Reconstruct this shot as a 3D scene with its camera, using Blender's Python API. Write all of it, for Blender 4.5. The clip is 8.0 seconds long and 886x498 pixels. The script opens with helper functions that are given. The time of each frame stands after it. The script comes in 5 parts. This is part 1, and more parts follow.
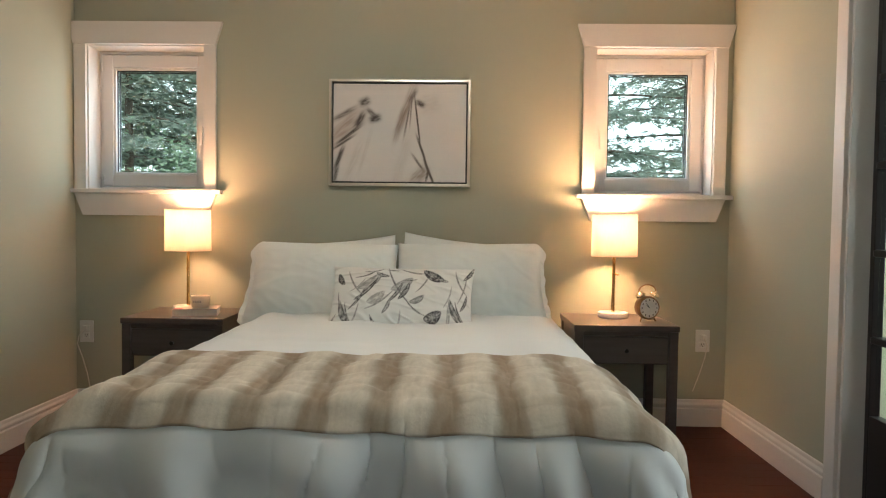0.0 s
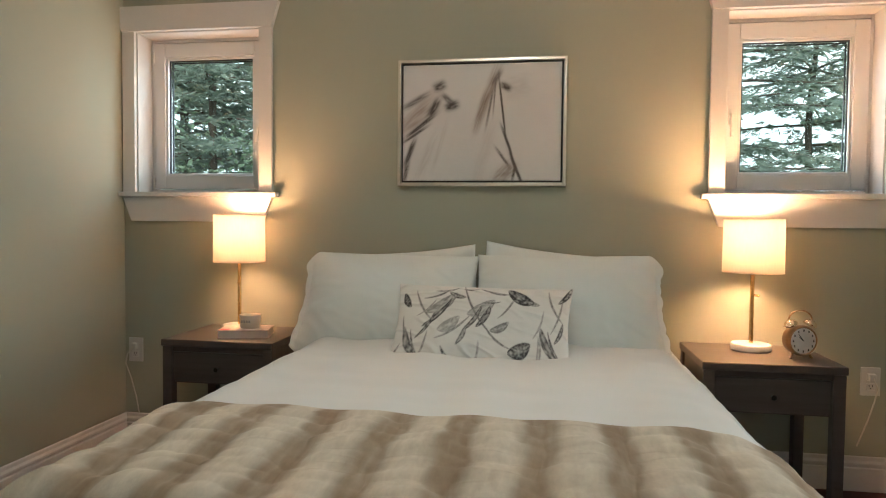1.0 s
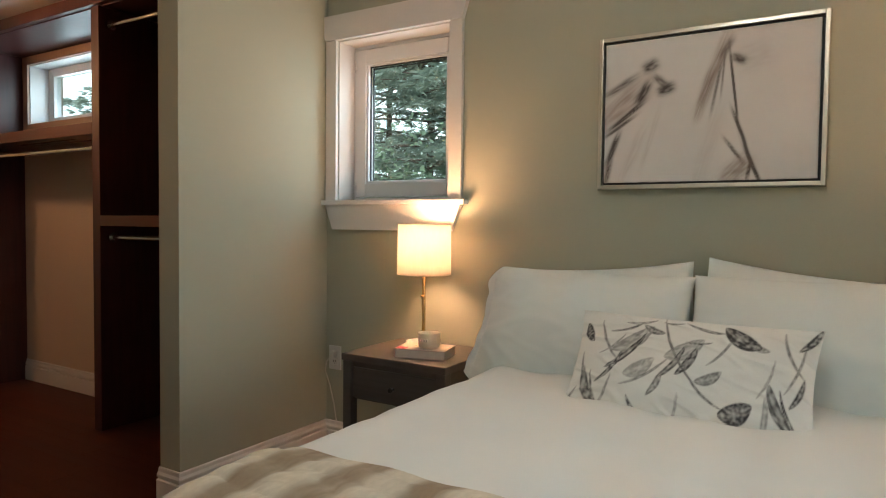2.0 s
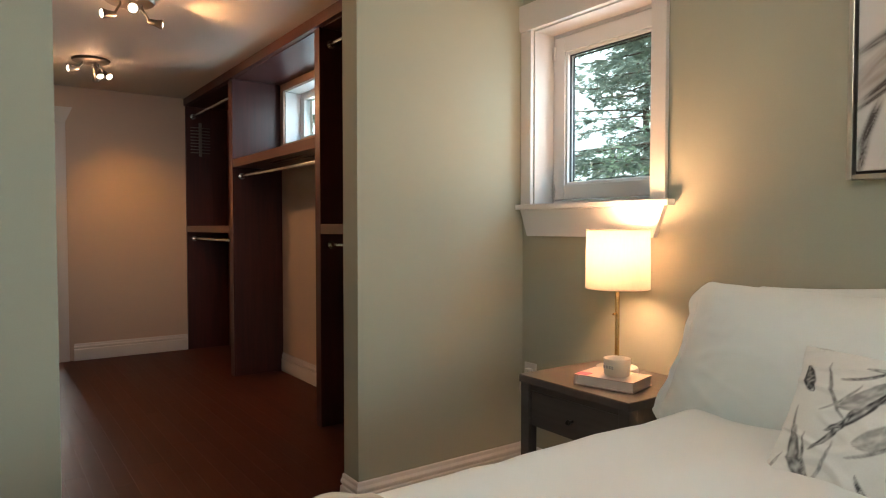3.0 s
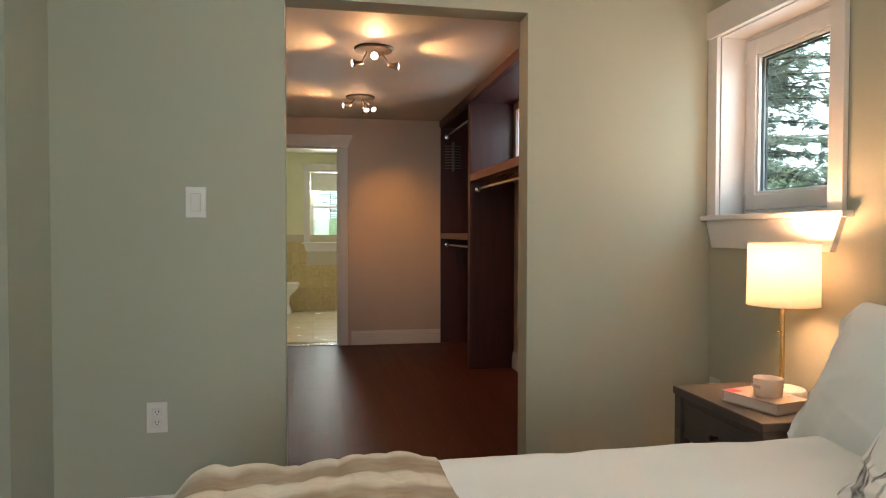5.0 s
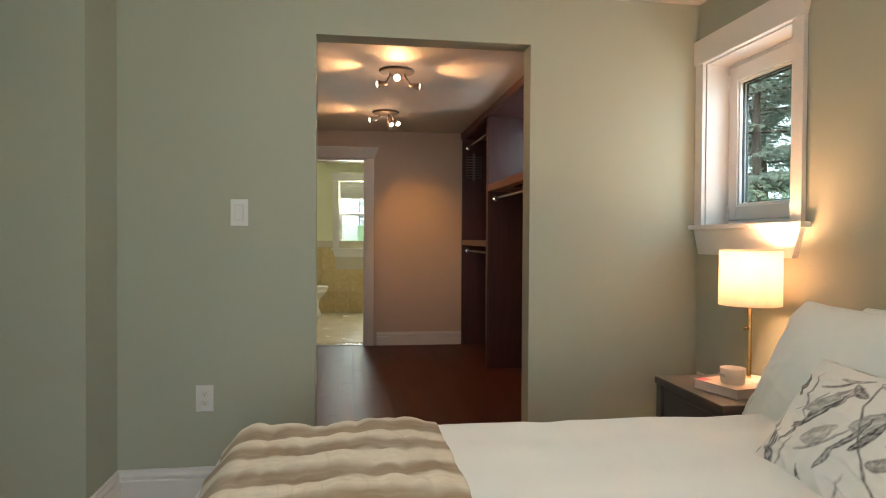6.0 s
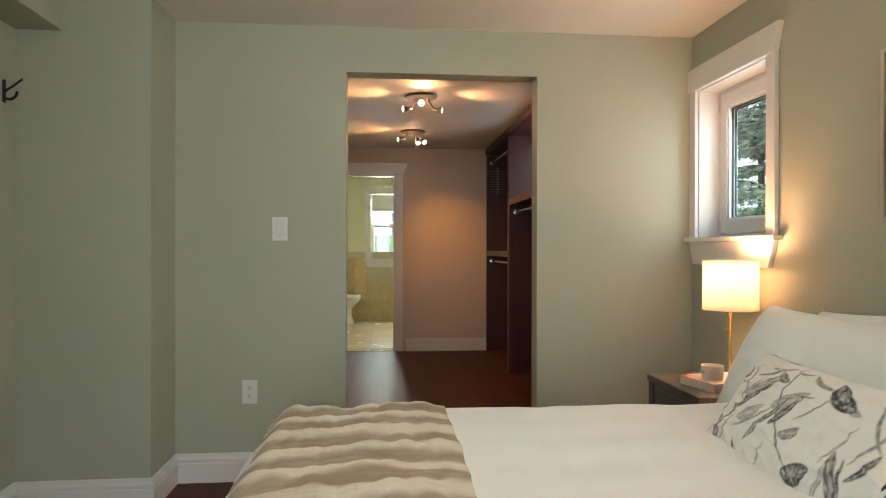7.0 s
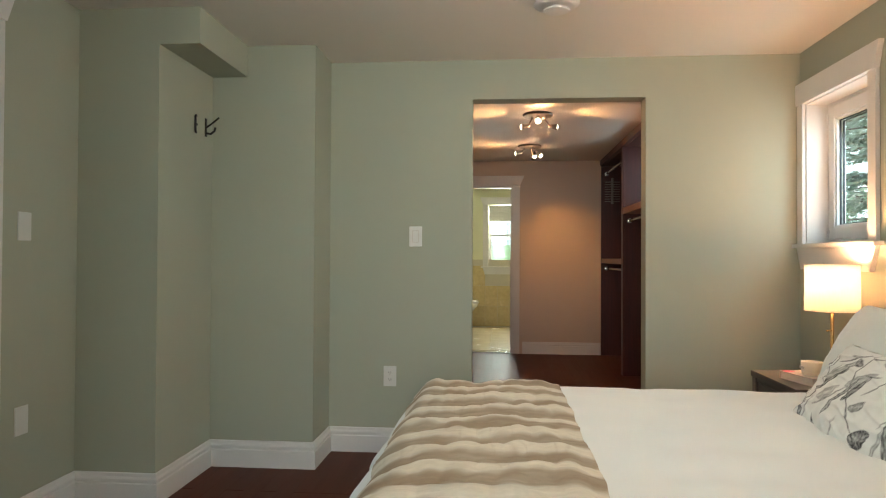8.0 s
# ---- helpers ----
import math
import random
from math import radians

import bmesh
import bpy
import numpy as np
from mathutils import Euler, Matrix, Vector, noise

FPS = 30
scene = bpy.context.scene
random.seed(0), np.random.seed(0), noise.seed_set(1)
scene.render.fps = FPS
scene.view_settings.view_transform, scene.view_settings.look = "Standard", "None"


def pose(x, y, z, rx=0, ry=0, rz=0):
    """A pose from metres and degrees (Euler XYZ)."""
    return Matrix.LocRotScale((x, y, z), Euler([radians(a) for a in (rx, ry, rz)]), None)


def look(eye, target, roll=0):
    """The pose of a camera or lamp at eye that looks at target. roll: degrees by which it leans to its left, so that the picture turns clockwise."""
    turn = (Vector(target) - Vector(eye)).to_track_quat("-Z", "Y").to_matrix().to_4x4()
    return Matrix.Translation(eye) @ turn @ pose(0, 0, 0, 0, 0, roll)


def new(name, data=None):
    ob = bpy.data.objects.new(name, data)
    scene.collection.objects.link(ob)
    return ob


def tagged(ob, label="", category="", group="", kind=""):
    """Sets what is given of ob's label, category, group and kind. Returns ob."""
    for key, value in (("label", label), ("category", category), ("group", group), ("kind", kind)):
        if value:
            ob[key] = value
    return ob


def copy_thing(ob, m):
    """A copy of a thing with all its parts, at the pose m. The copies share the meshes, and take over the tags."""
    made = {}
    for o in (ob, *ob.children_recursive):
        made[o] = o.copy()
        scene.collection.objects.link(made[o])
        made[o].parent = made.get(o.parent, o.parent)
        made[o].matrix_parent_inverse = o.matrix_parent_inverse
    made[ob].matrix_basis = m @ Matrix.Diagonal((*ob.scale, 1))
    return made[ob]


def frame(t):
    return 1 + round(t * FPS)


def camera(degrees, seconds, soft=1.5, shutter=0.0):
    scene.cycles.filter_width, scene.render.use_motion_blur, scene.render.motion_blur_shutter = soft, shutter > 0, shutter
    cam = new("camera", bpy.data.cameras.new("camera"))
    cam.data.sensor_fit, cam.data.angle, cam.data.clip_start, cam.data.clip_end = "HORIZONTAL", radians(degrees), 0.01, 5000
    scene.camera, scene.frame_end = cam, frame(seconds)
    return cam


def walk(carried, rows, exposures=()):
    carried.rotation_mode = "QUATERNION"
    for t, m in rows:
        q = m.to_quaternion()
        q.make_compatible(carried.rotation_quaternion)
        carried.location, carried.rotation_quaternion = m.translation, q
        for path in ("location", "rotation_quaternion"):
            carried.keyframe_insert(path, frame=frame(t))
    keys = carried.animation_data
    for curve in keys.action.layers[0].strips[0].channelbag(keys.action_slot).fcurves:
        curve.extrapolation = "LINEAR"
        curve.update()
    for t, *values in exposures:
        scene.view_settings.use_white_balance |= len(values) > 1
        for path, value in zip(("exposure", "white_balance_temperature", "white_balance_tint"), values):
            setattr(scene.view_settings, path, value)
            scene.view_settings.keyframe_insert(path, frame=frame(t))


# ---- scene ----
cam = camera(68.4, 8.0, soft=1.1)
PATH = [
    (0, (0.135, 0.198, 1.032), (0.095, 2.196, 0.961), 0.7),
    (0.5, (0.126, 0.488, 1.037), (0.006, 2.484, 0.972), 0.8),
    (1, (0.124, 0.753, 1.064), (-0.189, 2.727, 0.99), 0.6),
    (1.2, (0.140, 0.843, 1.100), (-0.295, 2.793, 1.006), 0.5),
    (1.5, (0.185, 0.973, 1.102), (-0.485, 2.855, 1.009), 0.4),
    (2.8, (0.286, 1.548, 1.099), (-1.234, 2.847, 1.035), 0.3),
    (2.9, (0.272, 1.585, 1.098), (-1.301, 2.819, 1.036), 0.1),
    (3, (0.294, 1.634, 1.105), (-1.337, 2.79, 1.039), 0.0),
    (3.5, (0.332, 1.751, 1.113), (-1.49, 2.573, 1.053), 0.1),
    (4, (0.426, 1.828, 1.135), (-1.484, 2.419, 1.079), 0.1),
    (4.5, (0.554, 1.892, 1.136), (-1.389, 2.363, 1.084), 0.1),
    (5, (0.7, 1.946, 1.132), (-1.265, 2.315, 1.08), 0.1),
    (6.3, (1.153, 1.973, 1.139), (-0.83, 2.236, 1.114), 0.4),
    (6.5, (1.221, 1.991, 1.143), (-0.764, 2.235, 1.123), 0.4),
    (7, (1.411, 2.0, 1.149), (-0.581, 2.181, 1.146), 0.1),
    (7.5, (1.631, 1.97, 1.135), (-0.368, 2.026, 1.151), 0.3),
    (8, (1.849, 1.962, 1.122), (-0.144, 1.793, 1.148), 0.3),
]
walk(cam, [(t, look(eye, target, roll)) for t, eye, target, roll in PATH], exposures=[(0, 0.70, 5850, 3), (0.5, 0.62, 5850, 3), (1.5, 0.44, 5850, 3), (3, 0.76, 5850, 4), (5, 0.80, 5950, 5), (6.5, 0.84, 5950, 2), (8, 1.0, 5950, 2)])

# ---- world, sun and large lights ----
world = bpy.data.worlds.new("world")
scene.world = world
world.use_nodes = True
_wn = world.node_tree.nodes
_sky = _wn.new("ShaderNodeTexSky")
_sky.sky_type = "NISHITA"
_sky.sun_disc = False
_sky.sun_elevation = radians(48)
_sky.sun_rotation = radians(155)
_sky.air_density, _sky.dust_density, _sky.ozone_density = 1.0, 3.0, 1.0
_wn["Background"].inputs["Strength"].default_value = 0.15
world.node_tree.links.new(_sky.outputs[0], _wn["Background"].inputs["Color"])


def lamp(name, kind, m, energy, colour, **more):
    data = bpy.data.lights.new(name, kind)
    data.energy, data.color = energy, colour
    if "radius" in more:
        data.shadow_soft_size = more["radius"]
    if "size" in more:
        data.shape, data.size, data.size_y = "RECTANGLE", *more["size"]
    if "angle" in more:
        data.angle = radians(more["angle"])
    if "cone" in more:
        data.spot_size, data.spot_blend = radians(more["cone"]), 0.6 if more["cone"] > 90 else 1.0
    ob = new(name, data)
    ob.matrix_world = m
    return ob


DAY = (0.86, 0.94, 1.0)
WARM = (1.0, 0.49, 0.23)
lamp("sun", "SUN", look((4, -8, 10), (0, 0, 0)), 3.4, (1.0, 0.96, 0.9), angle=12)
# daylight in the openings of the two bedroom windows, the closet and bath windows; the last two lamps are added at
# unseen openings
lamp("daylight_stand_in", "AREA", look((-1.50, 3.82, 1.58), (-1.50, 0, 0.3)), 2.2, DAY, size=(0.42, 0.56))
lamp("daylight_stand_in", "AREA", look((1.14, 3.82, 1.58), (0.5, 0, 0.3)), 2.7, DAY, size=(0.42, 0.56))
lamp("daylight_stand_in", "AREA", look((-3.9, 3.70, 1.93), (-3.9, 0, 1.2)), 4.0, DAY, size=(0.8, 0.36))
lamp("daylight_stand_in", "AREA", look((-8.95, 2.15, 1.5), (0, 2.0, 1.0)), 36, (1.0, 0.95, 0.82), size=(0.7, 1.0))
lamp("daylight_stand_in", "AREA", look((4.2, 1.7, 1.35), (0, 1.9, 1.2)), 38, (0.98, 0.98, 0.95), size=(1.9, 1.5))
# fill lamp added in the unseen hall behind the entrance
lamp("daylight_stand_in", "AREA", look((0.1, -2.3, 1.4), (0.1, 2, 1.1)), 0.9, (1.0, 0.97, 0.92), size=(1.6, 1.5))

# ---- materials ----
MATS = {}


def nodes_of(name):
    m = bpy.data.materials.new(name)
    m.use_nodes = True
    t = m.node_tree
    return m, t.nodes, t.links, t.nodes["Principled BSDF"]


def surface(name, colour, rough=0.6, metal=0.0, fine=60.0, coarse=3.0, vary=0.08, bump=0.1, stretch=(1, 1, 1), second=None, piece=0.0, depth=0.002, gloss=0.07, **inputs):
    """A surface with variation at two scales; stretch lays grain along an axis, piece varies it from object to object."""
    m, n, l, b = nodes_of(name)
    geo = n.new("ShaderNodeNewGeometry")
    mp = n.new("ShaderNodeMapping")
    mp.inputs["Scale"].default_value = stretch
    l.new(geo.outputs["Position"], mp.inputs["Vector"])
    a, c = n.new("ShaderNodeTexNoise"), n.new("ShaderNodeTexNoise")
    for node, scale, detail in ((a, fine, 5), (c, coarse, 3)):
        node.inputs["Scale"].default_value, node.inputs["Detail"].default_value = scale, detail
        l.new(mp.outputs[0], node.inputs["Vector"])
    if piece:
        off = n.new("ShaderNodeVectorMath")
        info = n.new("ShaderNodeObjectInfo")
        sc = n.new("ShaderNodeVectorMath")
        sc.operation = "SCALE"
        sc.inputs[0].default_value = (7, 5, 3)
        l.new(info.outputs["Random"], sc.inputs["Scale"])
        l.new(geo.outputs["Position"], off.inputs[0])
        l.new(sc.outputs[0], off.inputs[1])
        l.new(off.outputs[0], mp.inputs["Vector"])
    add = n.new("ShaderNodeMath")
    add.operation = "ADD"
    l.new(a.outputs[0], add.inputs[0])
    l.new(c.outputs[0], add.inputs[1])
    ramp = n.new("ShaderNodeMapRange")
    ramp.inputs[1].default_value, ramp.inputs[2].default_value = 0.6, 1.4
    l.new(add.outputs[0], ramp.inputs[0])
    mix = n.new("ShaderNodeMix")
    mix.data_type = "RGBA"
    lo = tuple(v * (1 - vary) for v in colour) if second is None else second
    mix.inputs[6].default_value = (*lo, 1)
    mix.inputs[7].default_value = (*(min(1, v * (1 + vary)) for v in colour), 1)
    l.new(ramp.outputs[0], mix.inputs[0])
    col = mix.outputs[2]
    if piece:
        hsv = n.new("ShaderNodeHueSaturation")
        val = n.new("ShaderNodeMapRange")
        val.inputs[3].default_value, val.inputs[4].default_value = 1 - piece, 1 + piece
        l.new(info.outputs["Random"], val.inputs[0])
        l.new(val.outputs[0], hsv.inputs["Value"])
        l.new(col, hsv.inputs["Color"])
        col = hsv.outputs[0]
    l.new(col, b.inputs["Base Color"])
    b.inputs["Roughness"].default_value, b.inputs["Metallic"].default_value = rough, metal
    rr = n.new("ShaderNodeMapRange")
    rr.inputs[3].default_value, rr.inputs[4].default_value = max(0.02, rough - gloss), min(1, rough + gloss)
    l.new(c.outputs[0], rr.inputs[0])
    l.new(rr.outputs[0], b.inputs["Roughness"])
    if bump:
        bp = n.new("ShaderNodeBump")
        bp.inputs["Strength"].default_value, bp.inputs["Distance"].default_value = bump, depth
        l.new(a.outputs[0], bp.inputs["Height"])
        l.new(bp.outputs[0], b.inputs["Normal"])
    for key, value in inputs.items():
        b.inputs[key.replace("_", " ")].default_value = value
    return m


WALL = surface("sage_wall_paint", (0.395, 0.402, 0.316), 0.72, fine=220, coarse=1.2, vary=0.03, bump=0.12, Specular_IOR_Level=0.25)
CLOSET_WALL = surface("taupe_wall_paint", (0.57, 0.45, 0.355), 0.5, fine=220, coarse=1.2, vary=0.03, bump=0.12)
BATH_WALL = surface("pale_green_paint", (0.72, 0.72, 0.50), 0.5, fine=220, coarse=1.2, vary=0.03, bump=0.1)
CEILING = surface("ceiling_paint", (0.70, 0.66, 0.60), 0.6, fine=160, coarse=1.0, vary=0.03, bump=0.2)
TRIM = surface("white_trim_paint", (0.70, 0.675, 0.65), 0.4, fine=120, coarse=4, vary=0.03, bump=0.05)
VINYL = surface("white_window_vinyl", (0.70, 0.685, 0.675), 0.3, fine=200, coarse=5, vary=0.02, bump=0.03)
PLATE = surface("white_plastic", (0.66, 0.65, 0.61), 0.3, fine=200, coarse=8, vary=0.02, bump=0.0)
SLOT = surface("dark_slot", (0.02, 0.02, 0.02), 0.6, bump=0)
FLOORWOOD = surface("dark_cherry_plank", (0.088, 0.026, 0.015), 0.46, fine=40, coarse=5, vary=0.14, bump=0.03, stretch=(0.06, 1, 1), second=(0.072, 0.019, 0.011), piece=0.10, depth=0.001, gloss=0.05, Specular_IOR_Level=0.14)
CLOSETWOOD = surface("dark_mahogany", (0.066, 0.016, 0.015), 0.42, fine=45, coarse=5, vary=0.3, bump=0.08, stretch=(1, 1, 0.06), second=(0.036, 0.010, 0.010), Coat_Weight=0.05, Coat_Roughness=0.3)
CLOSETCASING = surface("beige_brown_casing", (0.40, 0.27, 0.20), 0.4, fine=45, coarse=5, vary=0.12, bump=0.05)
CLOSETEDGE = surface("mahogany_edge", (0.12, 0.045, 0.030), 0.3, fine=45, coarse=5, vary=0.25, bump=0.06, stretch=(0.06, 1, 1))
STANDWOOD = surface("dark_brown_stand", (0.082, 0.068, 0.060), 0.4, fine=50, coarse=6, vary=0.22, bump=0.08, stretch=(0.08, 1, 1))
CHROME = surface("brushed_chrome", (0.72, 0.70, 0.66), 0.2, 1.0, fine=300, coarse=10, vary=0.04, bump=0.0)
NICKEL = surface("brushed_nickel", (0.30, 0.26, 0.22), 0.35, 1.0, fine=300, coarse=10, vary=0.06, bump=0.0)
BRASS = surface("brass", (0.72, 0.50, 0.22), 0.24, 1.0, fine=300, coarse=10, vary=0.06, bump=0.0)
BRONZE = surface("aged_bronze", (0.26, 0.18, 0.11), 0.3, 1.0, fine=90, coarse=10, vary=0.15, bump=0.02)
BELL = surface("polished_bell", (0.80, 0.70, 0.56), 0.15, 1.0, fine=300, coarse=10, vary=0.04, bump=0.0)
IRON = surface("black_iron", (0.02, 0.018, 0.016), 0.4, 0.6, fine=90, coarse=10, vary=0.15, bump=0.05)
DARKDOOR = surface("near_black_door_paint", (0.022, 0.018, 0.018), 0.3, fine=90, coarse=4, vary=0.15, bump=0.05)
MARBLE = surface("white_marble", (0.80, 0.78, 0.75), 0.22, fine=14, coarse=4, vary=0.05, second=(0.6, 0.58, 0.56), bump=0.0)
LINEN = surface("white_cotton", (0.70, 0.72, 0.70), 0.85, fine=420, coarse=5, vary=0.02, bump=0.25, depth=0.001, Sheen_Weight=0.15)
PILLOWLINEN = surface("white_pillow_cotton", (0.70, 0.745, 0.725), 0.85, fine=300, coarse=6, vary=0.02, bump=0.25, depth=0.001, Sheen_Weight=0.15)
SILVERFRAME = surface("champagne_silver_frame", (0.62, 0.57, 0.48), 0.33, 0.85, fine=160, coarse=8, vary=0.06, bump=0.03)
BLACK = surface("matt_black", (0.012, 0.011, 0.011), 0.5, bump=0)
WAX = surface("cream_wax", (0.80, 0.70, 0.55), 0.45, fine=60, coarse=8, vary=0.03, bump=0.03, Subsurface_Weight=0.2)
FROST = surface("frosted_glass", (0.88, 0.78, 0.64), 0.4, fine=200, coarse=8, vary=0.03, bump=0.05, Transmission_Weight=0.3, IOR=1.3)
PAPER = surface("book_pages", (0.60, 0.52, 0.43), 0.8, fine=500, coarse=6, vary=0.08, stretch=(0.05, 0.05, 1), bump=0.1)
COVER = surface("cream_book_cover", (0.50, 0.34, 0.26), 0.4, fine=25, coarse=9, vary=0.2, second=(0.46, 0.40, 0.36), bump=0.0)
PINK = surface("pink_cover_print", (0.62, 0.07, 0.13), 0.4, bump=0.0)
PORCELAIN = surface("porcelain", (0.82, 0.81, 0.78), 0.12, fine=100, coarse=5, vary=0.02, bump=0.0)
BATHTILE = surface("honey_wall_tile", (0.58, 0.46, 0.22), 0.25, fine=22, coarse=6, vary=0.12, second=(0.48, 0.36, 0.15), bump=0.04, piece=0.07)
GROUT = surface("pale_grout", (0.55, 0.50, 0.38), 0.8, fine=200, coarse=6)
BATHFLOOR = surface("sand_floor_tile", (0.60, 0.50, 0.32), 0.25, fine=16, coarse=5, vary=0.08, bump=0.03, piece=0.04)
BLIND = surface("white_blind", (0.80, 0.80, 0.76), 0.7, fine=300, coarse=4, vary=0.03, bump=0.1, stretch=(1, 1, 4))
BARK = surface("conifer_bark", (0.11, 0.085, 0.065), 0.9, fine=30, coarse=4, vary=0.35, bump=0.8, stretch=(1, 1, 0.25), depth=0.02)
def leaf_material(name, colour, second, through_light):
    """Foliage that lets part of the light through."""
    m = surface(name, colour, 0.7, fine=12, coarse=1.5, vary=0.25, second=second, bump=0.0)
    n, l = m.node_tree.nodes, m.node_tree.links
    b = n["Principled BSDF"]
    col = b.inputs["Base Color"].links[0].from_socket
    tl, ms = n.new("ShaderNodeBsdfTranslucent"), n.new("ShaderNodeMixShader")
    l.new(col, tl.inputs[0])
    ms.inputs[0].default_value = through_light
    l.new(b.outputs[0], ms.inputs[1])
    l.new(tl.outputs[0], ms.inputs[2])
    l.new(ms.outputs[0], n["Material Output"].inputs[0])
    return m


NEEDLES = leaf_material("conifer_needles", (0.26, 0.31, 0.25), (0.19, 0.235, 0.19), 0.4)
LEAVES = leaf_material("shrub_leaves", (0.24, 0.32, 0.20), (0.17, 0.24, 0.16), 0.4)
LAWN = surface("lawn", (0.11, 0.17, 0.055), 0.9, fine=8, coarse=0.6, vary=0.3, bump=0.5)
CORD = surface("clear_cord", (0.62, 0.58, 0.50), 0.4, bump=0)
RUBBER = surface("window_gasket", (0.02, 0.022, 0.025), 0.5, bump=0)
# grey for printed bars, and for the shade drawn round the switch rocker
BAR = surface("grey_print_and_gap_shade", (0.55, 0.50, 0.44), 0.6, bump=0)


def glass_material():
    m, n, l, b = nodes_of("window_glass")
    n.remove(b)
    tr, gl, mx = n.new("ShaderNodeBsdfTransparent"), n.new("ShaderNodeBsdfGlossy"), n.new("ShaderNodeMixShader")
    tr.inputs[0].default_value = (0.93, 0.97, 0.96, 1)
    gl.inputs["Roughness"].default_value = 0.0
    mx.inputs[0].default_value = 0.05
    l.new(tr.outputs[0], mx.inputs[1])
    l.new(gl.outputs[0], mx.inputs[2])
    l.new(mx.outputs[0], n["Material Output"].inputs[0])
    return m


def shade_material():
    m, n, l, b = nodes_of("lampshade_linen")
    geo, noise_a = n.new("ShaderNodeNewGeometry"), n.new("ShaderNodeTexNoise")
    mp = n.new("ShaderNodeMapping")
    mp.inputs["Scale"].default_value = (1, 1, 0.25)
    noise_a.inputs["Scale"].default_value = 120
    l.new(geo.outputs["Position"], mp.inputs[0])
    l.new(mp.outputs[0], noise_a.inputs["Vector"])
    mix = n.new("ShaderNodeMix")
    mix.data_type = "RGBA"
    mix.inputs[6].default_value, mix.inputs[7].default_value = (0.77, 0.70, 0.62, 1), (0.84, 0.78, 0.71, 1)
    l.new(noise_a.outputs[0], mix.inputs[0])
    tl, ms = n.new("ShaderNodeBsdfTranslucent"), n.new("ShaderNodeMixShader")
    l.new(mix.outputs[2], tl.inputs[0])
    l.new(mix.outputs[2], b.inputs["Base Color"])
    b.inputs["Roughness"].default_value = 0.9
    ms.inputs[0].default_value = 0.85
    l.new(b.outputs[0], ms.inputs[1])
    l.new(tl.outputs[0], ms.inputs[2])
    l.new(ms.outputs[0], n["Material Output"].inputs[0])
    return m


def printed(name, rough=0.85, fine=300, bump=0.2, grain=0.12, stretch=(1, 1, 1)):
    """Cloth or canvas whose print is in the colour attribute."""
    m, n, l, b = nodes_of(name)
    at = n.new("ShaderNodeVertexColor")
    at.layer_name = "print"
    geo, nz, bp = n.new("ShaderNodeNewGeometry"), n.new("ShaderNodeTexNoise"), n.new("ShaderNodeBump")
    nz.inputs["Scale"].default_value = fine
    mp = n.new("ShaderNodeMapping")
    mp.inputs["Scale"].default_value = stretch
    l.new(geo.outputs["Position"], mp.inputs[0])
    l.new(mp.outputs[0], nz.inputs["Vector"])
    nz.inputs["Detail"].default_value = 6
    bp.inputs["Strength"].default_value, bp.inputs["Distance"].default_value = bump, 0.001
    l.new(nz.outputs[0], bp.inputs["Height"])
    l.new(bp.outputs[0], b.inputs["Normal"])
    mul = n.new("ShaderNodeMix")
    mul.data_type, mul.blend_type = "RGBA", "MULTIPLY"
    mul.inputs[0].default_value = grain
    l.new(at.outputs[0], mul.inputs[6])
    l.new(nz.outputs[0], mul.inputs[7])
    l.new(mul.outputs[2], b.inputs["Base Color"])
    b.inputs["Roughness"].default_value = rough
    return m


def glow(name, colour, strength):
    m, n, l, b = nodes_of(name)
    b.inputs["Base Color"].default_value = (*colour, 1)
    b.inputs["Emission Color"].default_value = (*colour, 1)
    b.inputs["Emission Strength"].default_value = strength
    return m


GLASS, SHADE = glass_material(), shade_material()
CUSHIONPRINT, CANVAS, FUR = printed("printed_cushion_cloth"), printed("painted_canvas", 0.7, 500, 0.15), printed("striped_faux_fur", 0.95, 120, 0.7, 0.22, (1.0, 0.45, 1.0))
BULB = glow("bulb_glow", (1.0, 0.72, 0.42), 14)
SKYGLOW = glow("overcast_sky", (0.88, 0.95, 1.0), 0.55)
DOME = glow("opal_dome", (1.0, 0.88, 0.72), 3)
SPOTGLOW = glow("spot_bulb_glow", (1.0, 0.80, 0.55), 9)


# ---- building helpers ----
def box(bm, x0, y0, z0, x1, y1, z1, bevel=0.0):
    made = bmesh.ops.create_cube(bm, size=1, matrix=Matrix.Translation(((x0 + x1) / 2, (y0 + y1) / 2, (z0 + z1) / 2)) @ Matrix.Diagonal((abs(x1 - x0), abs(y1 - y0), abs(z1 - z0), 1)))
    if bevel:
        edges = {e for v in made["verts"] for e in v.link_edges}
        bmesh.ops.bevel(bm, geom=list(edges), offset=bevel, segments=2, affect="EDGES", profile=0.6)
    return bm


def boxes(*rows, bevel=0.0):
    bm = bmesh.new()
    for r in rows:
        box(bm, *r, bevel=bevel)
    return bm


def lathe(profile, steps=32, m=None):
    """A turned solid from rows of radius and height."""
    bm = bmesh.new()
    rings = []
    for r, z in profile:
        rings.append([bm.verts.new((r * math.cos(2 * math.pi * i / steps), r * math.sin(2 * math.pi * i / steps), z)) for i in range(steps)])
    for a, b in zip(rings, rings[1:]):
        for i in range(steps):
            j = (i + 1) % steps
            bm.faces.new((a[i], a[j], b[j], b[i]))
    bm.faces.new(rings[0][::-1])
    bm.faces.new(rings[-1])
    for f in bm.faces:
        f.smooth = True
    if m is not None:
        bm.transform(m)
    return bm


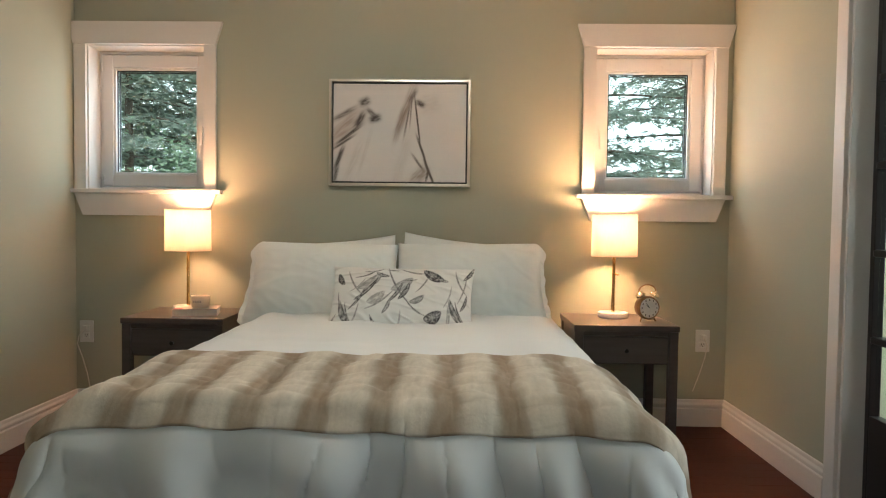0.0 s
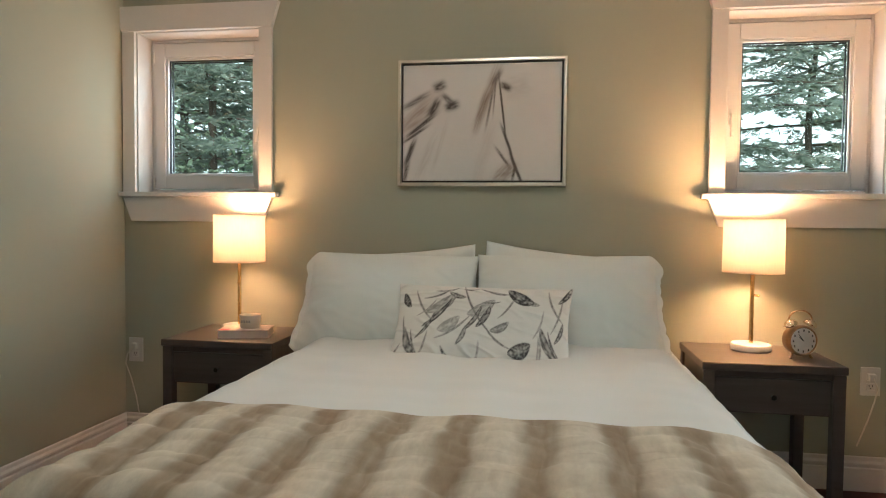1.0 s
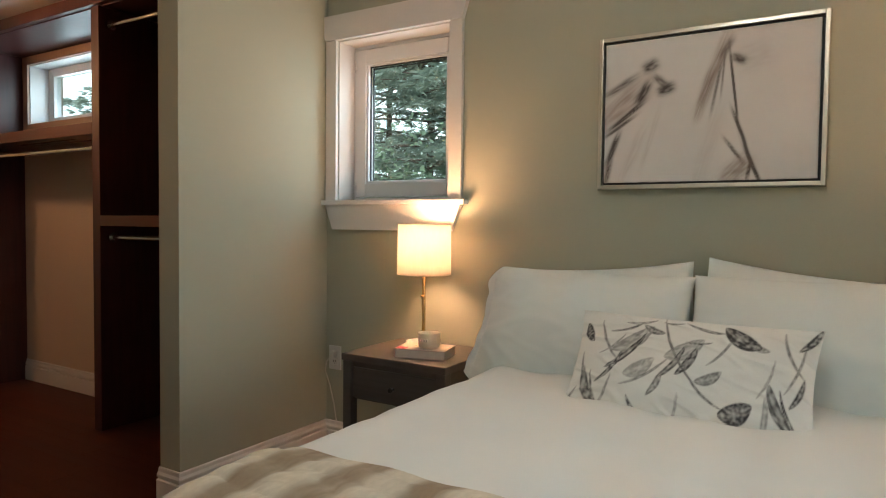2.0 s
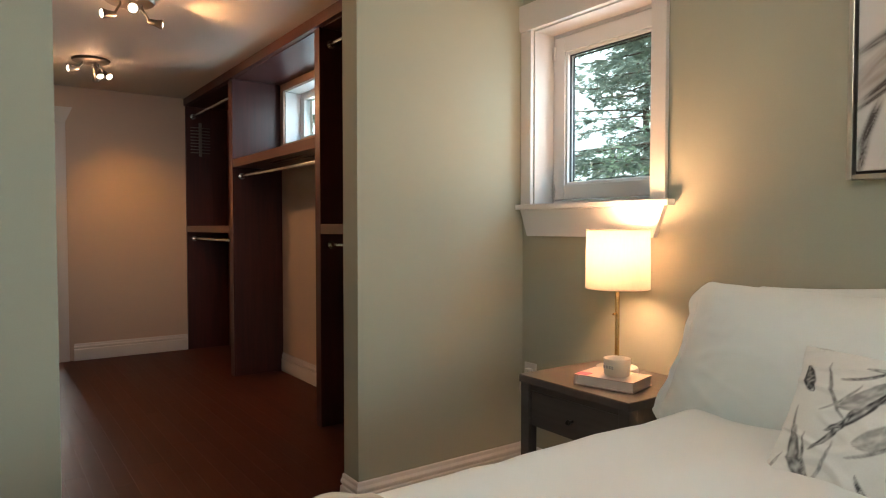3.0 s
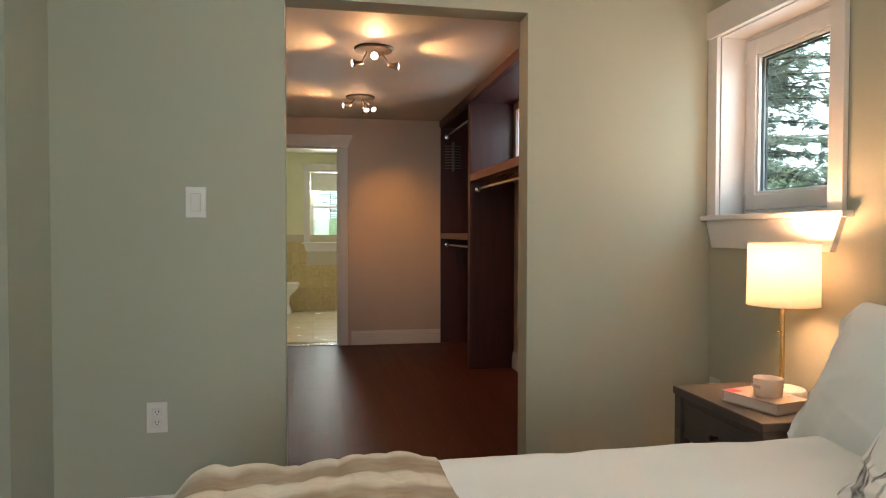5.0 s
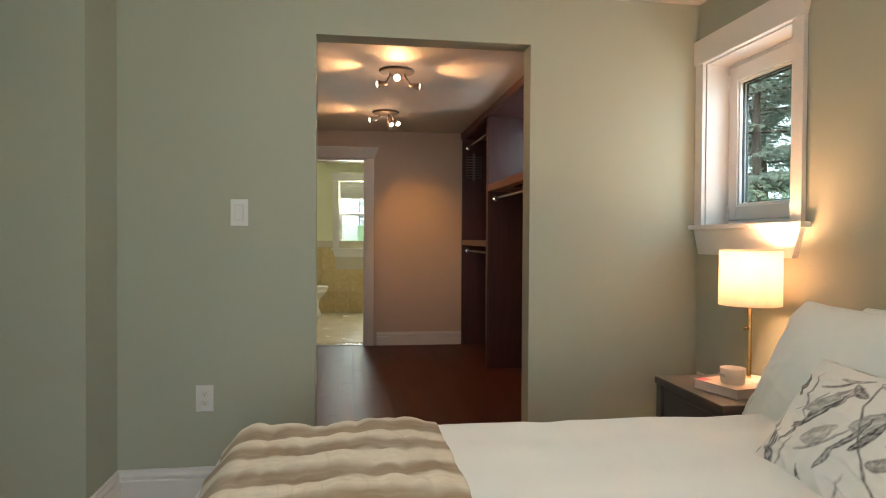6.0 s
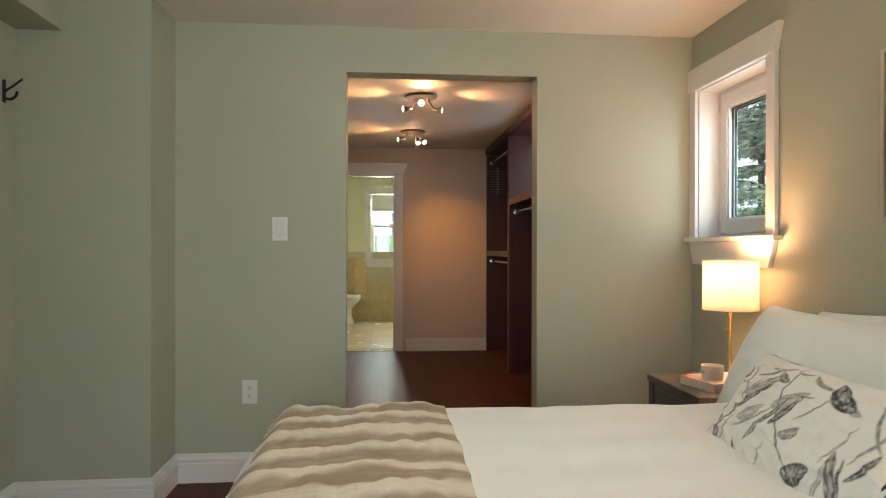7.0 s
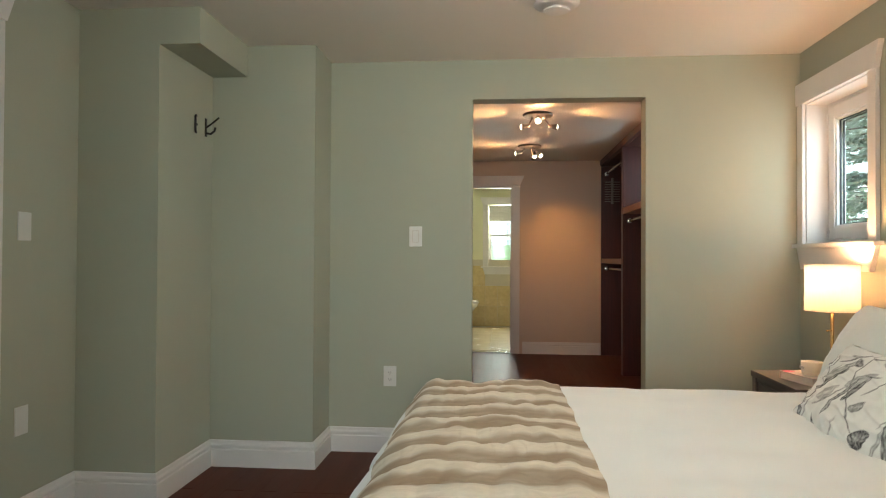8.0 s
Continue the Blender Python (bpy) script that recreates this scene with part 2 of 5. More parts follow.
def tube(points, radius, steps=10, ends=None):
    """A round bar along points; ends: its radius at the last point."""
    bm = bmesh.new()
    pts = [Vector(p) for p in points]
    rings = []
    for i, p in enumerate(pts):
        d = (pts[min(i + 1, len(pts) - 1)] - pts[max(i - 1, 0)]).normalized()
        s = d.orthogonal().normalized() if i == 0 else (s - d * s.dot(d)).normalized()
        u = d.cross(s)
        r = radius if ends is None else radius + (ends - radius) * i / (len(pts) - 1)
        rings.append([bm.verts.new(p + (s * math.cos(2 * math.pi * k / steps) + u * math.sin(2 * math.pi * k / steps)) * r) for k in range(steps)])
    for a, b in zip(rings, rings[1:]):
        for i in range(steps):
            j = (i + 1) % steps
            bm.faces.new((a[i], a[j], b[j], b[i]))
    bm.faces.new(rings[0][::-1])
    bm.faces.new(rings[-1])
    for f in bm.faces:
        f.smooth = True
    return bm


def prism(outline, y0, y1):
    """A board whose outline in x and z runs from y0 to y1."""
    bm = bmesh.new()
    a = [bm.verts.new((x, y0, z)) for x, z in outline]
    b = [bm.verts.new((x, y1, z)) for x, z in outline]
    bm.faces.new(a)
    bm.faces.new(b[::-1])
    for i in range(len(a)):
        j = (i + 1) % len(a)
        bm.faces.new((a[i], b[i], b[j], a[j]))
    return bm


def mesh_of(name, bm, material, smooth=True):
    bmesh.ops.recalc_face_normals(bm, faces=bm.faces)
    smooth = smooth and any(f.smooth for f in bm.faces)
    me = bpy.data.meshes.new(name)
    bm.to_mesh(me)
    bm.free()
    me.materials.append(material)
    if smooth:
        me.set_sharp_from_angle(angle=radians(50))
    return me


def part(name, bm, material, parent, label="", at=None):
    ob = new(name, mesh_of(name, bm, material))
    ob.parent = parent
    if at is not None:
        ob.matrix_basis = at
    return tagged(ob, label) if label else ob


def thing(name, at, label, category, group="", kind=""):
    ob = new(name)
    ob.empty_display_size = 0.1
    ob.matrix_basis = at
    return tagged(ob, label, category, group, kind)


def setting(name, bm, material, label, category):
    return tagged(new(name, mesh_of(name, bm, material)), label, category, kind="structure")


def wall(name, x0, y0, x1, y1, z0, z1, holes, material, label):
    """A thick wall with openings through it; holes: a, b, low, high along its longer side."""
    along = (x1 - x0) > (y1 - y0)
    lo, hi = (x0, x1) if along else (y0, y1)
    cuts = sorted({lo, hi, *(v for h in holes for v in h[:2])})
    heights = sorted({z0, z1, *(v for h in holes for v in h[2:])})
    bm = bmesh.new()
    for a, b in zip(cuts, cuts[1:]):
        start = None
        for c, d in zip(heights, heights[1:]):
            gone = any(h[0] <= a and b <= h[1] and h[2] <= c and d <= h[3] for h in holes)
            if not gone and start is None:
                start = c
            if start is not None and (gone or d == z1):
                top = c if gone else d
                box(bm, *((a, y0, start, b, y1, top) if along else (x0, a, start, x1, b, top)))
                start = None
    return setting(name, bm, material, label, "wall")


BASE = ((0.0, 0.0), (0.018, 0.0), (0.018, 0.090), (0.017, 0.093), (0.010, 0.096), (0.010, 0.102), (0.016, 0.106), (0.016, 0.114), (0.009, 0.124), (0.008, 0.136), (0.005, 0.140), (0.0, 0.140))


def baseboard(points, label="white painted wooden baseboard with a moulded top"):
    """A moulded board along the foot of the walls, the room on its right-hand side."""
    bm = bmesh.new()
    pts = [Vector(p) for p in points]
    rights = [Vector(((b - a).y, -(b - a).x)).normalized() for a, b in zip(pts, pts[1:])]
    rows = []
    for i, p in enumerate(pts):
        near = rights[max(i - 1, 0)], rights[min(i, len(rights) - 1)]
        mitre = (near[0] + near[1]) / (1 + near[0].dot(near[1]))
        rows.append([bm.verts.new((*(p + mitre * (d + 0.001)), z)) for d, z in BASE])
    for a, b in zip(rows, rows[1:]):
        for i in range(len(BASE) - 1):
            bm.faces.new((a[i], a[i + 1], b[i + 1], b[i]))
    bm.faces.new(rows[0])
    bm.faces.new(rows[-1][::-1])
    return setting("baseboard", bm, TRIM, label, "baseboard")


# ---- the shell of the rooms ----
LEFT, NORTH, EAST, TOP = -1.882, 3.614, 1.55, 2.256
WINDOWS = ((-1.813, -1.19, 1.205, 1.960), (0.845, 1.455, 1.205, 1.960))
wall("wall_north", -2.0, NORTH, 1.67, 3.775, 0, 2.36, WINDOWS, WALL, "sage green painted wall behind the bed with two windows")
wall("wall_west", -2.0, 0.985, LEFT, NORTH, 0, 2.36, [(1.812, 2.784, 0, 2.03)], WALL, "sage green painted wall with a plain doorway to the closet")
setting("wall_jog", boxes((-2.0, 0.2, 0, -1.55, 0.985, 2.36), (-1.549, -0.1, 0, -0.99, 0.42, 2.36)), WALL, "sage green painted wall stepping out in two jogs", "wall")
setting("soffit", boxes((-1.549, 0.42, 2.088, -0.99, 0.612, TOP)), WALL, "sage green painted boxed soffit under the ceiling", "soffit")
wall("wall_south", -0.989, -0.1, 1.67, 0.035, 0, 2.36, [(-0.43, 0.52, 0, 2.03)], WALL, "sage green painted wall with the entrance doorway")
wall("wall_east", EAST, 0.035, 1.67, NORTH, 0, 2.36, [(1.10, 2.585, 0, 2.06)], WALL, "sage green painted wall with a wide glazed doorway")
setting("ceiling", boxes((-1.95, -2.5, TOP, 4.4, 3.7, 2.36)), CEILING, "off-white painted flat ceiling of the bedroom", "ceiling")
setting("ceiling_closet", boxes((-9.0, 0.4, TOP + 0.004, -1.955, 3.75, 2.36)), CEILING, "off-white painted flat ceiling of the dressing room", "ceiling")
floor = setting("floor", boxes((-5.86, -2.5, -0.06, 4.4, 3.75, -0.0012)), FLOORWOOD, "dark cherry hardwood plank floor", "floor")

# rooms beyond
# the opening here is added only to go with the hall's fill lamp
wall("wall_hall_south", -1.2, -2.55, 4.4, -2.42, 0, 2.36, [(-0.75, 0.95, 0.6, 2.1)], WALL, "sage green painted unseen wall of the hall with an added light opening")
wall("wall_hall_west", -1.2, -2.42, -1.08, -0.1, 0, 2.36, [], WALL, "sage green painted side wall of the hall")
# unseen wall; its opening is assumed for the daylight from the east
wall("wall_adjoining_east", 4.3, -2.42, 4.42, 3.62, 0, 2.36, [(0.7, 2.7, 0.55, 2.1)], BATH_WALL, "pale painted unseen wall of the adjoining room with an assumed window")
wall("wall_adjoining_north", 1.671, 3.62, 4.42, 3.75, 0, 2.36, [], BATH_WALL, "pale painted wall of the adjoining room")

# dressing room
FAR, BACK = -5.86, 3.53
wall("wall_closet_west", FAR - 0.12, 0.4, FAR, 3.75, 0, 2.36, [(1.36, 2.122, 0, 1.968)], CLOSET_WALL, "taupe painted end wall with the bathroom doorway")
wall("wall_closet_north", FAR, BACK, -2.001, 3.75, 0, 2.36, [(-4.44, -3.35, 1.735, 2.13)], CLOSET_WALL, "taupe painted wall behind the wardrobes with a high window")
wall("wall_closet_south", FAR, 1.0, -2.001, 1.12, 0, 2.36, [], CLOSET_WALL, "taupe painted side wall of the dressing room")
# bathroom
wall("wall_bath_west", -9.0, 0.4, -8.86, 3.4, -0.055, 2.36, [(1.80, 2.52, 0.98, 1.99)], BATH_WALL, "pale green painted bathroom wall with a window")
wall("wall_bath_north", -8.86, 3.3, FAR - 0.12, 3.42, -0.055, 2.36, [], BATH_WALL, "pale green painted bathroom side wall")
wall("wall_bath_south", -8.86, 0.4, FAR - 0.12, 0.52, -0.055, 2.36, [], BATH_WALL, "pale green painted bathroom side wall")
floor_bath = setting("floor_bathroom", boxes((-8.86, 0.4, -0.06, FAR, 3.4, -0.009)), GROUT, "sand coloured tiled bathroom floor", "floor")

baseboard([(-2.0, 2.784), (LEFT, 2.784), (LEFT, NORTH), (EAST, NORTH), (EAST, 2.665)])
baseboard([(-0.52, 0.035), (-0.99, 0.035), (-0.99, 0.42), (-1.549, 0.42), (-1.55, 0.985), (LEFT, 0.985), (LEFT, 1.812), (-2.0, 1.812)])
baseboard([(FAR, 2.246), (FAR, 3.148)])
baseboard([(-4.515, BACK), (-3.075, BACK)])


# ---- windows ----
def window(name, x0, x1, z0, z1, hinge_left, label):
    """A small tilting window with flared head casing, stool and apron; x0 to z1 is the opening inside the casing."""
    w = thing(name, Matrix.Translation(((x0 + x1) / 2, NORTH, z0)), label, "window", kind="structure")
    h, t = (x1 - x0) / 2, z1 - z0
    c = 0.063
    part("header", prism([(-h - c, t), (h + c, t), (h + c + 0.035, t + 0.115), (-h - c - 0.035, t + 0.115)], -0.026, -0.001), TRIM, w)
    for s in (-1, 1):
        part("side_casing", boxes((s * h, -0.020, 0.0, s * (h + c), -0.001, t - 0.001), bevel=0.002), TRIM, w)
        part("reveal", boxes((s * h, 0.0, 0.0, s * (h - 0.006), 0.125, t), bevel=0.0), TRIM, w)
    part("reveal", boxes((-h + 0.007, 0.0, t - 0.006, h - 0.007, 0.125, t)), TRIM, w)
    part("window_sill", boxes((-h - c - 0.03, -0.045, -0.022, h + c + 0.03, -0.001, 0.0), (-h + 0.001, -0.001, -0.022, h - 0.001, 0.125, 0.0), bevel=0.003), TRIM, w)
    part("apron", prism([(-h - c, -0.0225), (-h - c + 0.045, -0.137), (h + c - 0.045, -0.137), (h + c, -0.0225)], -0.022, -0.001), TRIM, w)
    part("window_frame", boxes((-h + 0.006, 0.112, 0.0, -h + 0.018, 0.18, t - 0.007), (h - 0.018, 0.112, 0.0, h - 0.006, 0.18, t - 0.007), (-h + 0.018, 0.112, t - 0.022, h - 0.018, 0.18, t - 0.007), (-h + 0.018, 0.112, 0.0, h - 0.018, 0.18, 0.018), bevel=0.002), VINYL, w)
    a, b, lo, hi = h - 0.021, h - 0.080, 0.022, t - 0.026
    g0, g1 = 0.086, t - 0.094
    y = 0.105
    sash = part("sash", boxes((-a, y, lo, -b, y + 0.06, hi), (b, y, lo, a, y + 0.06, hi), (-b, y, g1, b, y + 0.06, hi), (-b, y, lo, b, y + 0.06, g0), bevel=0.004), VINYL, w)
    part("bead", boxes((-b, y + 0.008, g0, -b + 0.012, y + 0.045, g1), (b - 0.012, y + 0.008, g0, b, y + 0.045, g1), (-b + 0.012, y + 0.008, g1 - 0.012, b - 0.012, y + 0.045, g1), (-b + 0.012, y + 0.008, g0, b - 0.012, y + 0.045, g0 + 0.012), bevel=0.003), VINYL, sash)
    for k, z in ((0.0, 0.022), (0.006, 0.036)):
        e = 0.012 + k
        part("gasket", boxes((-b + e, y + z, g0 + e, -b + e + 0.004, y + z + 0.008, g1 - e), (b - e - 0.004, y + z, g0 + e, b - e, y + z + 0.008, g1 - e), (-b + e + 0.004, y + z, g1 - e - 0.005, b - e - 0.004, y + z + 0.008, g1 - e), (-b + e + 0.004, y + z, g0 + e, b - e - 0.004, y + z + 0.008, g0 + e + 0.002)), RUBBER, sash, "black rubber gasket")
    pane = part("pane", boxes((-b + 0.013, y + 0.031, g0 + 0.013, b - 0.013, y + 0.035, g1 - 0.013)), GLASS, sash, "clear window pane")
    pane.visible_shadow = False
    s = 1 if hinge_left else -1
    part("handle", boxes((s * (a - 0.044), 0.096, 0.30, s * (a - 0.018), 0.105, 0.37), (s * (a - 0.040), 0.070, 0.245, s * (a - 0.022), 0.084, 0.345), (s * (a - 0.038), 0.080, 0.325, s * (a - 0.024), 0.098, 0.342), bevel=0.003), VINYL, sash, "white plastic turn handle")
    for z in (0.03, t - 0.12):
        part("hinge", boxes((-s * (a + 0.003), 0.096, z, -s * (a - 0.006), 0.106, z + 0.06), bevel=0.004), VINYL, w, "white hinge cover")
    return w


window("window_1", *WINDOWS[0], True, "white tilting window in flared white casing with stool")
window("window_2", *WINDOWS[1], False, "white tilting window in flared white casing beside the lamp")


# ---- doors and trim ----
def doorway_trim(x, y0, y1, top, label):
    """Flared head casing and side boards round a doorway in a wall that faces +x."""
    w = thing("doorway_trim", Matrix.Translation((x, y0, 0)), label, "door casing", kind="structure")
    c, d = 0.09, 0.02
    turn = Matrix(((0, 1, 0, 0), (1, 0, 0, 0), (0, 0, 1, 0), (0, 0, 0, 1)))
    n = y1 - y0
    bm = prism([(-c, top), (n + c, top), (n + c + 0.05, top + 0.12), (-c - 0.05, top + 0.12)], 0.001, 0.03)
    bm.transform(turn)
    part("header", bm, TRIM, w)
    for a, b in ((-c, -0.004), (n + 0.004, n + c)):
        part("side_casing", boxes((0.001, a, 0, d, b, top - 0.001), bevel=0.003), TRIM, w)
    part("jamb", boxes((-0.12, -0.003, 0, 0.004, 0.015, top - 0.02), bevel=0.001), TRIM, w)
    part("jamb", boxes((-0.12, n - 0.015, 0, 0.004, n + 0.003, top - 0.02), bevel=0.001), TRIM, w)
    part("jamb", boxes((-0.12, -0.003, top - 0.019, 0.004, n + 0.003, top - 0.001), bevel=0.001), TRIM, w)
    part("threshold", boxes((-0.10, 0.016, -0.008, 0.012, n - 0.016, 0.014), bevel=0.004), CHROME, w, "metal threshold strip")
    return w


doorway_trim(FAR, 1.36, 2.122, 1.966, "white flared door casing round the bathroom doorway")

# the glazed door beside the bed and its white casing
c = thing("door_casing", Matrix.Translation((EAST, 2.585, 0)), "white painted casing and jamb of the glazed doorway", "door casing", kind="structure")
part("side_casing", boxes((-0.02, 0.004, 0, -0.001, 0.072, 2.06), bevel=0.003), TRIM, c)
part("jamb", boxes((-0.006, -0.012, 0, 0.126, 0.003, 2.06), bevel=0.002), TRIM, c)
part("header", boxes((-0.024, -1.52, 2.062, -0.001, 0.10, 2.17), bevel=0.003), TRIM, c)
door = thing("door_1", Matrix.Translation((EAST + 0.070, 2.565, 0)), "near-black narrow glazed door leaf with five panes", "door", kind="structure")
part("stile", boxes((0, -0.024, 0.012, 0.04, 0, 2.04), bevel=0.003), DARKDOOR, door)
part("stile", boxes((0, -0.30, 0.012, 0.04, -0.255, 2.04), bevel=0.003), DARKDOOR, door)
part("bottom_rail", boxes((0, -0.2545, 0.012, 0.04, -0.0245, 0.37), bevel=0.003), DARKDOOR, door)
part("top_rail", boxes((0, -0.2545, 1.93, 0.04, -0.0245, 2.04), bevel=0.003), DARKDOOR, door)
BARS = (0.360, 0.643, 0.953, 1.263, 1.573, 1.940)
for z in BARS[1:-1]:
    part("muntin", boxes((-0.006, -0.2545, z - 0.013, 0.044, -0.0245, z + 0.013), bevel=0.006), DARKDOOR, door)
for a, b in zip(BARS, BARS[1:]):
    p = part("pane", boxes((0.018, -0.2542, a + 0.0105, 0.022, -0.0248, b - 0.0105)), GLASS, door)
    p.visible_shadow = False
# casing of the entrance doorway
c = thing("door_casing", Matrix.Translation((-0.43, 0.035, 0)), "white flared casing of the entrance doorway", "door casing", kind="structure")
part("side_casing", boxes((-0.085, 0.001, 0, -0.001, 0.02, 2.03), bevel=0.003), TRIM, c)
part("side_casing", boxes((0.951, 0.001, 0, 1.035, 0.02, 2.03), bevel=0.003), TRIM, c)
part("header", prism([(-0.085, 2.031), (1.035, 2.031), (1.08, 2.15), (-0.13, 2.15)], 0.001, 0.028), TRIM, c)
part("jamb", boxes((-0.002, -0.135, 0, 0.012, 0.004, 2.03), bevel=0.002), TRIM, c)
part("jamb", boxes((0.938, -0.135, 0, 0.952, 0.004, 2.03), bevel=0.002), TRIM, c)


# ---- the bed ----
MID, HALF, FOOT, HEAD, BEDTOP = -0.100, 0.725, 1.622, 3.56, 0.600

bed = thing("bed", Matrix.Translation((MID, 0, 0)), "queen size bed with a box base under white bedding", "bed")
part("box_base", boxes((-0.68, 1.66, 0.10, 0.68, 3.53, 0.33), bevel=0.02), LINEN, bed)
part("mattress", boxes((-0.68, 1.66, 0.335, 0.68, 3.53, 0.54), bevel=0.05), LINEN, bed)
for x in (-0.65, 0.59):
    for y in (1.70, 3.40):
        part("leg", boxes((x, y, 0, x + 0.06, y + 0.06, 0.10), bevel=0.004), BLACK, bed)


def drape(s, edge, radius):
    """Where a cloth goes that lies flat up to an edge and hangs beyond it: how far out and how far down."""
    a = abs(s)
    flat = edge - radius
    if a <= flat:
        return s, 0.0
    arc = radius * math.pi / 2
    if a <= flat + arc:
        q = (a - flat) / radius
        return math.copysign(flat + radius * math.sin(q), s), radius * (1 - math.cos(q))
    return math.copysign(edge + 0.10 * (a - flat - arc), s), radius + (a - flat - arc)


def n3(x, y, z, scale):
    return noise.noise(Vector((x * scale, y * scale, z * scale)))


def bedding(s, y, lift=0.0):
    """A point of the duvet's face: s across from the middle, y along the bed, less than the foot hangs down."""
    x, dx = drape(s, HALF - 0.005, 0.13)
    over = max(0.0, FOOT + 0.13 - y)
    oy, dy = drape(0.5 + over, 0.63, 0.13) if over > 0 else (0.0, 0.0)
    py = y if over <= 0 else FOOT + 0.13 - (oy - 0.5)
    down = min(math.hypot(dx, dy), BEDTOP - 0.06)
    z = BEDTOP - down
    z += 0.009 * n3(s, y, 1.0, 3.2) + 0.003 * math.sin(s * 2 * math.pi / 0.22 + 0.4 * math.sin(y * 2)) * (1 if down < 0.05 else 0.2) + 0.004 * n3(s * 0.6, y * 1.6, 6, 7)
    z -= 0.003 * max(0, (abs(s) - 0.35) / 0.3) ** 2 if abs(s) < 0.8 else 0.003 * 2.25
    q = min(1, max(0, (2.15 - y) / 0.5))
    z -= 0.016 * q * q * (3 - 2 * q)
    fold = min(1, max(0, (down - 0.012) / 0.10))
    wave = (0.022 * math.sin(s * 23 + 7 * n3(s, y * 0.6, 0, 2.2)) + 0.036 * max(0.0, 0.25 + 1.6 * n3(s, y * 0.5, 7, 2.2)) * (1 - abs(math.sin(s * 17 + 1.5 * y + 4 * n3(s, y * 0.5, 3, 3)))) ** 2 + 0.022 * max(0.0, 0.1 + 1.8 * n3(s, y, 13, 3.1)) * (1 - abs(math.sin(s * 31 - 2.5 * y + 3 * n3(s, y * 0.8, 9, 4)))) ** 3 + 0.036 * n3(s * 1.6 + y * 1.3, y * 1.2, 1, 4)) * (1 if dy > 0 else 0)
    wave_x = (0.022 * math.sin(y * 19 + 2 * n3(s, y, 5, 2)) + 0.012 * math.sin(y * 41)) * (1 if dx > 0 else 0)
    return Vector((MID + x + math.copysign(fold * wave_x + lift * min(1, dx / 0.1), s), py + fold * wave - lift * min(1, dy / 0.1), z + lift * (1 - min(1, down / 0.25))))


def sheet(rows, cols, place, colour=None):
    """A mesh over a grid of u and v from 0 to 1, with an optional print."""
    verts = [place(u / cols, v / rows) for v in range(rows + 1) for u in range(cols + 1)]
    faces = [(v * (cols + 1) + u, v * (cols + 1) + u + 1, (v + 1) * (cols + 1) + u + 1, (v + 1) * (cols + 1) + u) for v in range(rows) for u in range(cols)]
    me = bpy.data.meshes.new("sheet")
    me.from_pydata(verts, [], faces)
    if colour:
        layer = me.color_attributes.new("print", "FLOAT_COLOR", "POINT")
        values = np.ones((len(verts), 4), dtype=np.float32)
        for i in range(len(verts)):
            values[i, :3] = colour((i % (cols + 1)) / cols, (i // (cols + 1)) / rows)
        layer.data.foreach_set("color", values.ravel())
    me.shade_smooth()
    return me


def cloth(name, me, material, thick, label, category):
    ob = new(name, me)
    me.name = name
    me.materials.append(material)
    mod = ob.modifiers.new("thickness", "SOLIDIFY")
    mod.thickness, mod.offset = thick, -1
    return tagged(ob, label, category)


def duvet_place(u, v):
    s = -1.16 + 2.32 * u
    y = HEAD - 0.02 - v * (HEAD - 0.02 - 1.10)
    return bedding(s, y)


cloth("duvet", sheet(190, 260, duvet_place), LINEN, 0.025, "smooth white cotton duvet hanging over the bed", "duvet")

# striped fur throw across the foot of the bed
THROW_PERIOD = 0.152


def throw_s(u):
    return -1.03 + 2.06 * u


def throw_place(u, v):
    s = throw_s(u)
    hang = max(0, abs(s) - 0.72)
    y = 2.195 - 0.545 * v + 0.010 * n3(s, 0, 3, 2.5)
    y += (v - 0.35) * -0.16 * hang
    s += math.copysign(hang * 0.25 * v, s)
    p = bedding(s, y, 0.015)
    stripe = 0.5 + 0.5 * math.cos(2 * math.pi * s / THROW_PERIOD)
    edge = min(1, min(v, 1 - v) / 0.09, min(u, 1 - u) / 0.03)
    puff = (0.015 * (stripe + 0.02) ** 0.6 * min(1, v / 0.35) + 0.007 * n3(s, y, 9, 9) + 0.005 * n3(s, y, 4, 26) + 0.010 * n3(s * 0.5, y * 3, 2, 4) + 0.005 * n3(s * 0.8, y * 3.5, 5, 8)) * edge - 0.006 * (1 - edge)
    return p + Vector((math.copysign(puff * min(1, hang * 4), s), 0, puff * (1 - 0.6 * min(1, hang * 3)) + 0.002))


def throw_colour(u, v):
    s = throw_s(u)
    y = v * 0.7
    k = 0.5 + 0.5 * math.cos(2 * math.pi * s / THROW_PERIOD + 0.7 * n3(s, y, 0, 5) + 0.5)
    k = k * k * (3 - 2 * k)
    k = k * k * (3 - 2 * k)
    streak = 0.5 + 0.5 * n3(s * 5, y * 0.8, 7, 16)
    patch = 0.5 + 0.5 * n3(s, y, 2, 7)
    t = min(1, max(0, 0.78 * k + 0.35 * (streak - 0.5) + 0.35 * (patch - 0.5) + 0.08))
    # shade of thin creases across the fur, darkened into its colour
    crease_shade = max(0.0, 1 - abs(n3(s * 0.8 + 0.4 * y, y * 3.2, 11, 5)) * 14) * (0.3 + 0.7 * (n3(s, y, 3, 5) > 0.1))
    t *= 1 - 0.22 * crease_shade
    dark, light = (0.31, 0.235, 0.155), (0.74, 0.68, 0.56)
    return tuple(a + (b - a) * t for a, b in zip(dark, light))


